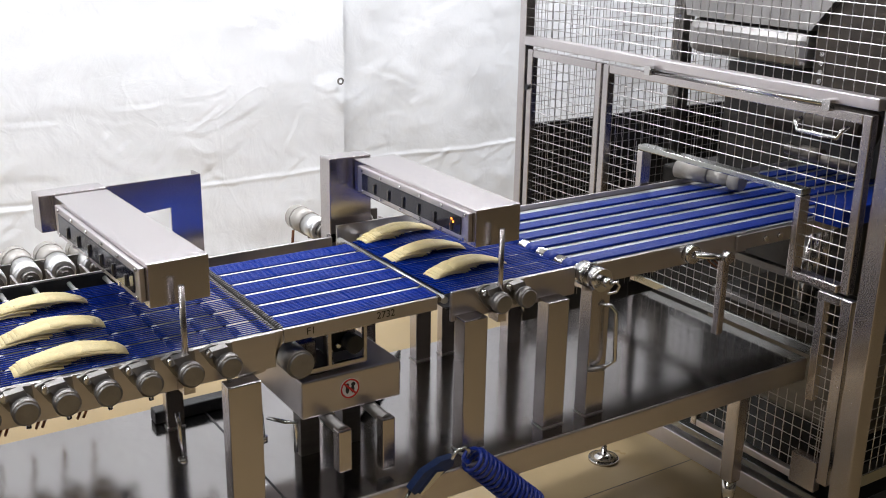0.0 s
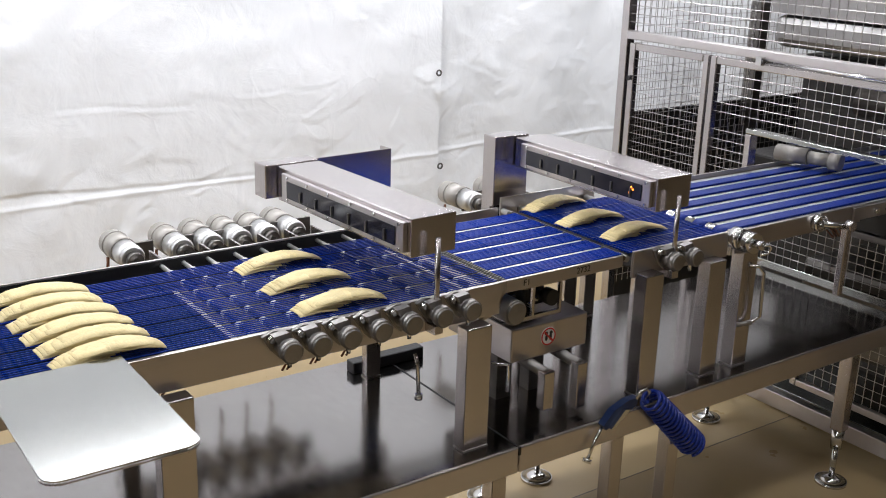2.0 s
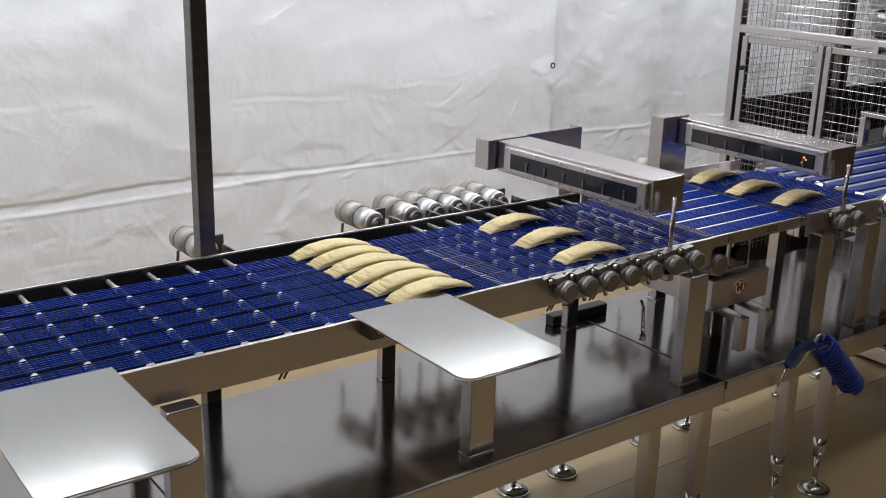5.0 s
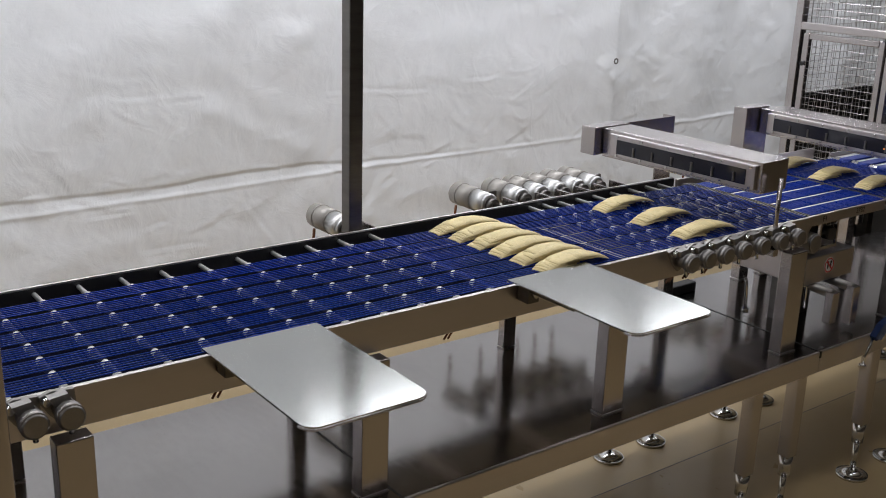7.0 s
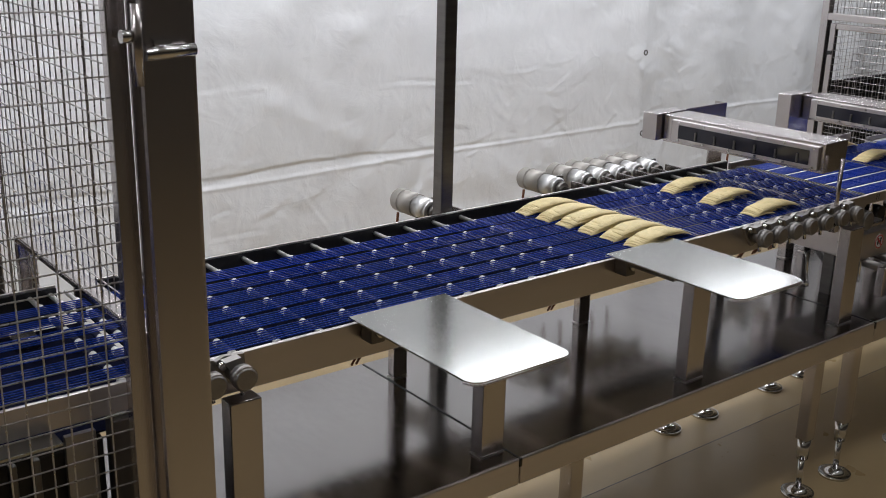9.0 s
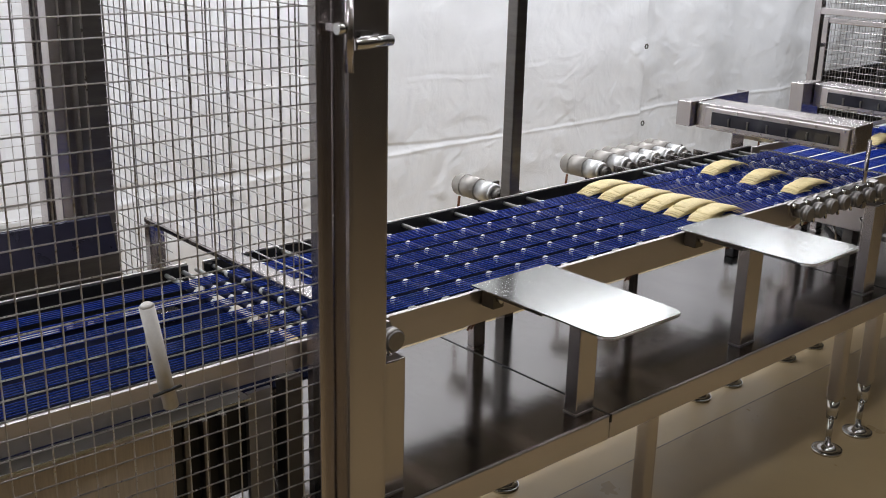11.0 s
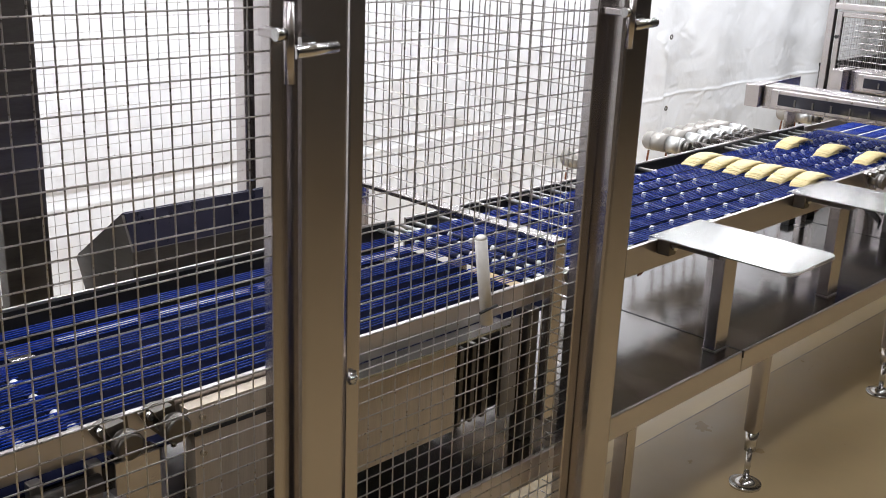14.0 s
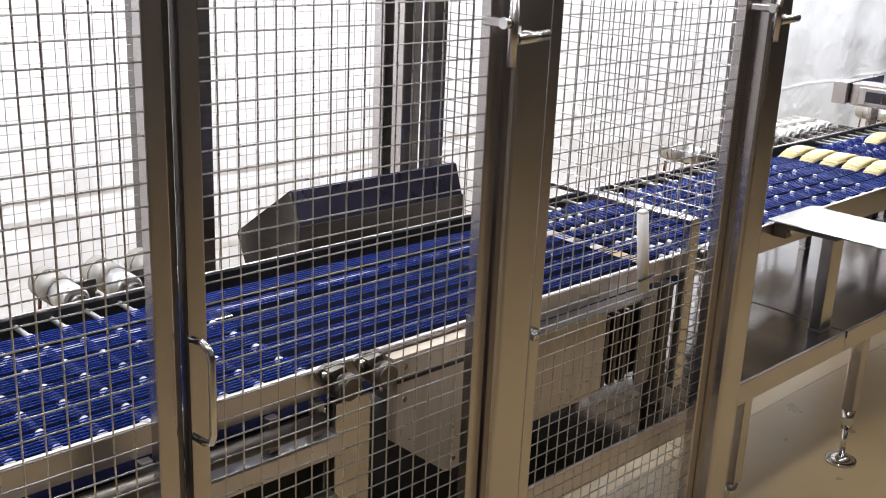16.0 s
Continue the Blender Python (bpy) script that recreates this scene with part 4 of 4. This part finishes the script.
# small door
d1 = part("small_door", B(CX - 0.008, CX + 0.018, 3.285, 3.315, 0.52, 1.338, bevel=0.003), STEEL, cage)
for nm, a in (("stile", (2.905, 2.932, 0.52, 1.338)), ("top_rail", (2.933, 3.284, 1.311, 1.338)), ("bottom_rail", (2.933, 3.284, 0.52, 0.547))):
    bar(d1, nm, CX - 0.008, CX + 0.018, *a)
wire_panel(d1, "x", CX + 0.006, 2.933, 3.284, 0.548, 1.310, PITCH, PITCH, 0.0014)
part("hinge", R((CX - 0.010, 3.30, 1.20), (CX - 0.022, 3.30, 1.20), 0.010, 12), BLACK, d1)
# large stepped door with the belt passing through
d2 = part("large_door", B(CX - 0.010, CX + 0.018, 2.866, 2.894, 0.70, 1.338, bevel=0.003), STEEL, cage)
bar(d2, "top_rail", CX - 0.010, CX + 0.018, 1.880, 2.865, 1.311, 1.338)
bar(d2, "stile", CX - 0.010, CX + 0.018, 1.852, 1.879, 0.845, 1.338)
bar(d2, "hood_rail", CX - 0.022, CX + 0.018, 2.030, 2.690, 1.086, 1.104, SATIN)
bar(d2, "hood_side", CX - 0.022, CX + 0.018, 2.664, 2.690, 0.70, 1.085)
bar(d2, "hood_side", CX - 0.022, CX + 0.018, 2.030, 2.052, 0.845, 1.085)
bar(d2, "foot_rail", CX - 0.022, CX + 0.018, 1.880, 2.029, 0.845, 0.868)
bar(d2, "bottom_rail", CX - 0.010, CX + 0.018, 2.691, 2.865, 0.70, 0.728)
wire_panel(d2, "x", CX + 0.006, 1.880, 2.865, 1.105, 1.310, PITCH, PITCH)
wire_panel(d2, "x", CX + 0.006, 2.691, 2.865, 0.729, 1.105, PITCH, PITCH)
wire_panel(d2, "x", CX + 0.006, 1.880, 2.029, 0.869, 1.105, PITCH, PITCH)
bm = pipe(bmesh.new(), [(CX - 0.01, 2.07, 1.295), (CX - 0.035, 2.07, 1.29), (CX - 0.037, 2.06, 1.268), (CX - 0.037, 1.93, 1.268), (CX - 0.035, 1.92, 1.29), (CX - 0.01, 1.92, 1.295)], 0.006, 8)
part("door_handle", bm, CHROME, d2, "bent steel pull handle")
bm = R((CX - 0.02, 2.64, 1.348), (CX - 0.02, 1.99, 1.348), 0.006, 10)
for yy in (2.66, 1.98):
    box(bm, CX - 0.035, CX - 0.011, yy - 0.012, yy + 0.012, 1.334, 1.362)
part("sliding_bolt", bm, CHROME, d2)
# low guard at the end of the table
low = thing("low_guard", "low wire mesh guard frame standing at the table end", "guard panel", (0, 0, 0))
LX = 2.675
bar(low, "stile", LX, LX + 0.025, 2.022, 2.046, 0.56, 0.80)
bar(low, "top_rail", LX, LX + 0.025, 2.047, 2.82, 0.775, 0.80, DARKSTEEL)
bar(low, "bottom_rail", LX, LX + 0.02, 2.047, 2.82, 0.562, 0.592, SATIN)
wire_panel(low, "x", LX + 0.012, 2.047, 2.82, 0.592, 0.774, PITCH, PITCH)
bar(low, "stile", LX, LX + 0.025, 2.82, 2.845, 0.56, 0.80)
# lower doors under the table end
ld = thing("lower_guard_door", "narrow steel framed wire mesh door under the belt", "guard door", (0, 0, 0))
bar(ld, "stile", CX + 0.03, CX + 0.055, 1.945, 1.972, 0.48, 0.80)
bar(ld, "stile", CX + 0.03, CX + 0.055, 1.86, 1.895, 0.24, 0.815)
bar(ld, "top_rail", CX + 0.03, CX + 0.055, 1.896, 1.975, 0.79, 0.815)
bar(ld, "frame_stile", CX + 0.06, CX + 0.085, 2.40, 2.425, 0.19, 0.455)
bar(ld, "frame_bottom", CX + 0.06, CX + 0.085, 1.96, 2.399, 0.19, 0.215, STEEL_X)
bar(ld, "frame_step", CX + 0.03, CX + 0.06, 1.90, 1.99, 0.20, 0.30)
wire_panel(ld, "x", CX + 0.075, 1.90, 2.40, 0.216, 0.46, PITCH, PITCH)
wire_panel(ld, "x", CX + 0.044, 1.896, 1.944, 0.30, 0.79, 0.024, PITCH)
bar(cage, "base_beam", CX + 0.02, CX + 0.06, 1.836, 3.334, 0.09, 0.15, STEEL_X)
bar(cage, "base_side_beam", CX + 0.071, 3.899, 1.79, 1.83, 0.12, 0.17, STEEL_X)

# the machine inside
mach = thing("packing_machine", "large stainless steel packing machine with dark lower body", "machine", (0, 0, 0))
bar(mach, "upper_housing", 3.08, 3.72, 2.51, 3.065, 1.33, 1.458, DUCT, 0.035)
bm = prism(bmesh.new(), [(2.50, 1.462), (3.06, 1.462), (3.18, 1.9), (2.15, 1.9)], 0.67, "x", 3.07)
part("hopper", bm, DUCT, mach)
bar(mach, "side_plate", 3.10, 3.66, 2.02, 2.495, 1.26, 1.75, MACHINE)
for k in range(4):
    part("bolt", R((3.10, 2.46, 1.30 + 0.03 * k), (3.09, 2.46, 1.30 + 0.03 * k), 0.009, 8), CHROME, mach)
bar(mach, "body", 3.15, 4.3, 2.25, 3.2, 0.05, 0.86, DARKPANEL, 0.01)
bar(mach, "upper_body", 3.30, 4.3, 2.10, 3.05, 0.87, 1.29, DARKPANEL, 0.01)
part("cross_drum", R((3.10, 2.25, 1.17), (3.10, 2.62, 1.17), 0.065, 24), MACHINE, mach)
bm = R((2.70, 2.68, 1.003), (2.725, 2.56, 1.003), 0.030, 20)
rod(bm, (2.725, 2.56, 1.003), (2.74, 2.48, 1.003), 0.024, 16)
rod(bm, (2.74, 2.48, 1.003), (2.75, 2.44, 1.003), 0.031, 16)
part("inner_motor", bm, MOTOR, mach)
bm = R((2.92, 2.42, 1.10), (2.92, 2.15, 1.09), 0.016, 12)
rod(bm, (2.92, 2.36, 1.10), (2.92, 2.28, 1.10), 0.024, 14)
rod(bm, (2.94, 2.22, 1.08), (2.94, 2.16, 1.08), 0.022, 14)
part("cylinder", bm, SHAFT, mach)
bar(mach, "blue_guide", 2.70, 3.2, 2.02, 2.12, 0.965, 1.02, STRIP)
bar(mach, "lower_gear", 2.76, 3.12, 1.92, 2.55, 0.30, 0.62, DARKSTEEL, 0.02)
for k in range(4):
    part("pillar", R((2.80 + 0.12 * k, 2.20 + 0.06 * k, 0.62), (2.80 + 0.12 * k, 2.20 + 0.06 * k, 0.90), 0.018, 12), CHROME, mach)
bar(mach, "base_plinth", 2.72, 4.3, 1.86, 3.2, 0.02, 0.09, SATIN)
back = thing("dark_back_panel", "black sheet panel closing the lower back of the cage", "panel", (0, 0, 0))
for px0, px1 in ((2.60, 3.198), (3.202, 3.798), (3.802, 4.40)):
    bar(back, "sheet", px0, px1, 3.40, 3.41, 0.0, 1.018, DARKPANEL, 0.001)
bar(back, "top_rail", 2.60, 4.40, 3.395, 3.415, 1.0185, 1.035, DARKPANEL, 0.002)

# the cage round the loader at the other end
cage2 = thing("loader_guard", "tall steel guard cage with hinged wire mesh doors", "guard cage", (0, 0, 0), "guard cages")
FY, FD = 1.935, 1.993


def guard_post(x0, x1, y=FY):
    bar(cage2, "post", x0, x1, y, y + 0.06, 0.0, 2.3, STEEL, 0.009)


guard_post(-1.478, -1.387)
guard_post(-2.303, -2.206, 1.953)
guard_post(-3.95, -3.85)
for bx0, bx1, by, m in ((-1.478, -1.422, 3.04, DARKSTEEL), (-1.500, -1.470, 3.16, DARKSTEEL), (-1.545, -1.508, 3.19, STEEL), (-1.535, -1.462, 3.11, STEEL), (-2.280, -2.163, 3.18, DARKSTEEL), (-2.335, -2.292, 3.20, CHROME), (-2.375, -2.340, 3.19, DARKSTEEL), (-3.43, -3.37, 3.18, DARKSTEEL)):
    bar(cage2, "back_post", bx0, bx1, by, by + 0.05, 0.0, 2.3, m)
bar(cage2, "mullion", -2.967, -2.950, FD + 0.004, FD + 0.04, 0.0, 2.25, DARKSTEEL)
bar(cage2, "top_beam", -3.85, -1.53, FD + 0.018, FD + 0.058, 2.25, 2.3, STEEL_X)
wire_panel(cage2, "y", 3.215, -3.9, -2.376, 0.60, 2.25, PITCH, PITCH, 0.0010)
wire_panel(cage2, "y", 3.215, -2.162, -1.546, 0.60, 2.25, PITCH, PITCH, 0.0010)
wire_panel(cage2, "x", -1.425, FY + 0.062, 3.06, 1.066, 2.25, PITCH, PITCH)
wire_panel(cage2, "x", -1.425, FY + 0.062, 2.10, 0.30, 1.066, PITCH, PITCH)
wire_panel(cage2, "x", -1.425, 2.72, 3.06, 0.60, 1.066, PITCH, PITCH)
fr = bar(cage2, "belt_opening_bar", -1.445, -1.405, 2.10, 2.83, 1.052, 1.066, STEEL)
bar(cage2, "belt_opening_side", -1.445, -1.405, 2.10, 2.125, 0.60, 1.051, STEEL)
bar(cage2, "belt_opening_side", -1.445, -1.405, 2.80, 2.83, 0.90, 1.051, STEEL)


def guard_door(x0, x1, hinge_x, latch_x, group="cage doors"):
    """A door leaf of narrow stiles with wire mesh between them."""
    t = thing("guard_door", "closed wire mesh door with narrow steel stiles", "guard door", (0, 0, 0), group)
    w = 0.032
    for a in (x0, x1 - w):
        bar(t, "stile", a, a + w, FD - 0.012, FD + 0.014, 0.12, 2.2)
    bar(t, "top_rail", x0 + w, x1 - w, FD - 0.012, FD + 0.014, 2.17, 2.2, STEEL_X)
    bar(t, "bottom_rail", x0 + w, x1 - w, FD - 0.012, FD + 0.014, 0.12, 0.15, STEEL_X)
    wire_panel(t, "y", FD, x0 + w, x1 - w, 0.15, 2.17, PITCH, PITCH, 0.0015)
    if hinge_x is not None:
        for z in (0.98, 0.5):
            bm = R((hinge_x, FD - 0.016, z - 0.012), (hinge_x, FD - 0.016, z + 0.012), 0.008, 10)
            rod(bm, (hinge_x - 0.012, FD - 0.02, z), (hinge_x + 0.006, FD - 0.02, z), 0.006, 8)
            part("hinge", bm, CHROME, t)
    if latch_x is not None:
        bm = R((latch_x - 0.036, FY - 0.020, 1.535), (latch_x - 0.036, FY - 0.020, 1.655), 0.0085, 12)
        box(bm, latch_x - 0.046, latch_x - 0.027, FY - 0.016, FD - 0.0125, 1.598, 1.614, bevel=0.003)
        lt = part("latch", bm, STEEL, t, "brushed steel latch bar with a round knob")
        part("latch_pin", R((latch_x - 0.024, FY - 0.018, 1.580), (latch_x + 0.055, FY - 0.018, 1.584), 0.010, 12), CHROME, lt)
        part("latch_knob", R((latch_x - 0.044, FY - 0.018, 1.608), (latch_x - 0.060, FY - 0.018, 1.608), 0.010, 12), CHROME, lt)
        part("latch_clip", B(latch_x - 0.005, latch_x + 0.022, FY - 0.010, FY - 0.0005, 1.588, 1.600), CHROME, lt)
    return t


guard_door(-2.180, -1.480, -2.170, -1.455)
dl = guard_door(-2.946, -2.308, None, -2.319)
bm = pipe(bmesh.new(), [(-2.942, FD - 0.012, 1.166), (-2.940, FD - 0.040, 1.168), (-2.938, FD - 0.056, 1.160), (-2.937, FD - 0.060, 1.146), (-2.937, FD - 0.060, 1.026), (-2.938, FD - 0.056, 1.012), (-2.940, FD - 0.040, 1.006), (-2.942, FD - 0.012, 1.006)], 0.006, 10)
part("pull_handle", bm, CHROME, dl, "bent steel pull handle")
guard_door(-3.62, -2.968, None, None)
hd = thing("sliding_handle", "white plastic tube handle hung on the cage door mesh", "handle", (-1.838, FD - 0.026, 0.988))
bm = R((-0.016, 0, 0.197), (0.016, 0, 0.012), 0.013, 14)
rod(bm, (-0.016, 0, 0.197), (-0.017, 0, 0.202), 0.013, 14, 0.008)
part("tube", bm, WHITE, hd)
part("tie", R((-0.02, -0.012, 0.045), (0.03, -0.012, 0.05), 0.003, 6), BLACK, hd)

# ---- conveyor inside the cage ----
c4 = thing("belt_conveyor", "wide conveyor of blue cords inside the guard cage", "conveyor", (0, 0, 0), "conveyors of the line")
side_rail(c4, "front_rail", -3.7, -1.40, FRONT_Y, FRONT_Y + 0.010, 0.905, 0.963)
side_rail(c4, "back_rail", -3.7, -1.40, BACK_Y + 0.006, BACK_Y + 0.014, 0.88, 0.972)
part("back_rail_lining", B(-3.7, -1.40, BACK_Y + 0.0025, BACK_Y + 0.0055, 0.884, 0.966), BLACK, c4)
cords(c4, -2.62, -1.37, 5, 0.0108, 0.0014, BELT_Z, drop=0)
cords(c4, -3.68, -2.60, 7, 0.0100, 0.0014, BELT_Z - 0.002, drop=0)
# added black sheet in place of the deep shade under the caged cords
part("under_plate", B(-3.66, -1.343, 2.155, 2.70, 0.868, 0.872), SHADEPAN, c4)
rollers(c4, [-1.38, -1.415, -1.46, -2.61], 2.155, 2.695, 0.0078, BELT_Z - 0.0122)
rollers(c4, [-2.70 - 0.075 * k for k in range(13)], 2.155, 2.695, 0.0078, BELT_Z - 0.0142)
for x in (-2.555, -2.465):
    bearing(c4, x, FRONT_Y, 0.936, SHAFT)
bar(c4, "lower_beam", -3.6, -2.556, 2.10, 2.138, 0.792, 0.835, STEEL_X)
bar(c4, "lower_beam", -3.6, -2.60, 2.06, 2.09, 0.70, 0.74, DUCT)
part("round_shaft", R((-3.6, 2.105, 0.875), (-2.60, 2.105, 0.875), 0.017, 14), SHAFT, c4)
for x in (-3.15, -2.95, -2.70, -2.60):
    bar(c4, "hanger", x - 0.012, x + 0.012, 2.118, 2.138, 0.836, 0.905, DUCT)
bar(c4, "leg_plate", -2.572, -2.487, 2.105, 2.139, 0.15, 0.90, STEEL)
bar(c4, "leg_plate", -1.50, -1.46, 2.12, 2.16, 0.558, 0.90, SHAFT)
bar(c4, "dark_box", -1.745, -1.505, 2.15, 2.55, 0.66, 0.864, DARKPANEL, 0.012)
for x in (-3.3, -2.5, -1.5):
    bar(c4, "back_leg", x - 0.025, x + 0.025, 2.60, 2.64, 0.0, 0.90, STEEL)
# added dark sheet: stands for the shade in the gaps behind the beams
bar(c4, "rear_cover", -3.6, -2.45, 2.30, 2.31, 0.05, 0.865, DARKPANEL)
cab = thing("drive_cabinet", "beige steel cover box under the caged conveyor", "cabinet", (0, 0, 0))
bar(cab, "cover", -2.195, -1.750, 2.11, 2.135, 0.675, 0.898, BEIGE)
bar(cab, "top_ledge", -2.195, -1.60, 2.085, 2.137, 0.8985, 0.9045, SATIN, 0.001)
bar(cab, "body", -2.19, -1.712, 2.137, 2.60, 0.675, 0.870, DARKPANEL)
bm = prism(bmesh.new(), [(-2.42, 0.895), (-2.19, 0.895), (-2.19, 0.652), (-2.275, 0.650), (-2.42, 0.765)], 0.03, "y", 2.105)
part("side_cover", bm, BEIGE, cab)
bm = prism(bmesh.new(), [(-2.43, 0.950), (-2.20, 0.950), (-2.20, 0.903), (-2.43, 0.903)], 0.028, "y", 2.107)
part("upper_cover", bm, BEIGE, cab)
for z in (0.935, 0.87, 0.80):
    part("bolt", R((-2.225, 2.105, z), (-2.225, 2.098, z), 0.007, 8), CHROME, cab)
bm = prism(bmesh.new(), rounded(-1.585, -1.530, 0.640, 0.893, 0.022, (1, 1, 0, 0)), 0.012, "y", 2.122)
part("gear_plate", bm, DUCT, cab, "bare steel plate with rounded lower corners")
for bx in (-1.715, -1.675, -1.635):
    part("fin", B(bx - 0.006, bx + 0.006, 2.128, 2.149, 0.665, 0.862, bevel=0.002), DARKSTEEL, cab)
part("seam_strip", B(-2.42, -2.19, 2.1035, 2.1065, 0.8955, 0.9025), BLACK, cab)
for bx, bz in ((-2.405, 0.93), (-2.405, 0.86), (-2.21, 0.70), (-2.26, 0.68)):
    part("bolt", R((bx, 2.105, bz), (bx, 2.099, bz), 0.006, 8), CHROME, cab)
hood = thing("side_hood", "dark folded steel hood beside the caged conveyor", "hood", (0, 0, 0))
bm = B(-2.10, -1.50, 2.862, 2.868, 0.885, 0.975)
part("hood_lower", bm, DARKSTEEL, hood)
bm = prism(bmesh.new(), [(2.868, 0.972), (2.874, 0.972), (2.905, 1.063), (2.899, 1.063)], 0.60, "x", -2.10)
part("hood_upper", bm, HOOD, hood)
bm = prism(bmesh.new(), [(2.862, 0.885), (3.11, 0.795), (3.155, 0.890), (2.905, 1.060), (2.862, 0.975)], 0.006, "x", -2.107)
part("hood_cheek", bm, DARKSTEEL, hood)
bm = prism(bmesh.new(), [(2.905, 1.060), (2.91, 1.064), (3.16, 0.894), (3.155, 0.890)], 0.60, "x", -2.10)
part("hood_back", bm, HOOD, hood)
for x in (-2.05, -1.55):
    part("leg", B(x - 0.02, x + 0.02, 2.88, 2.92, 0, 0.96), STEEL, hood)
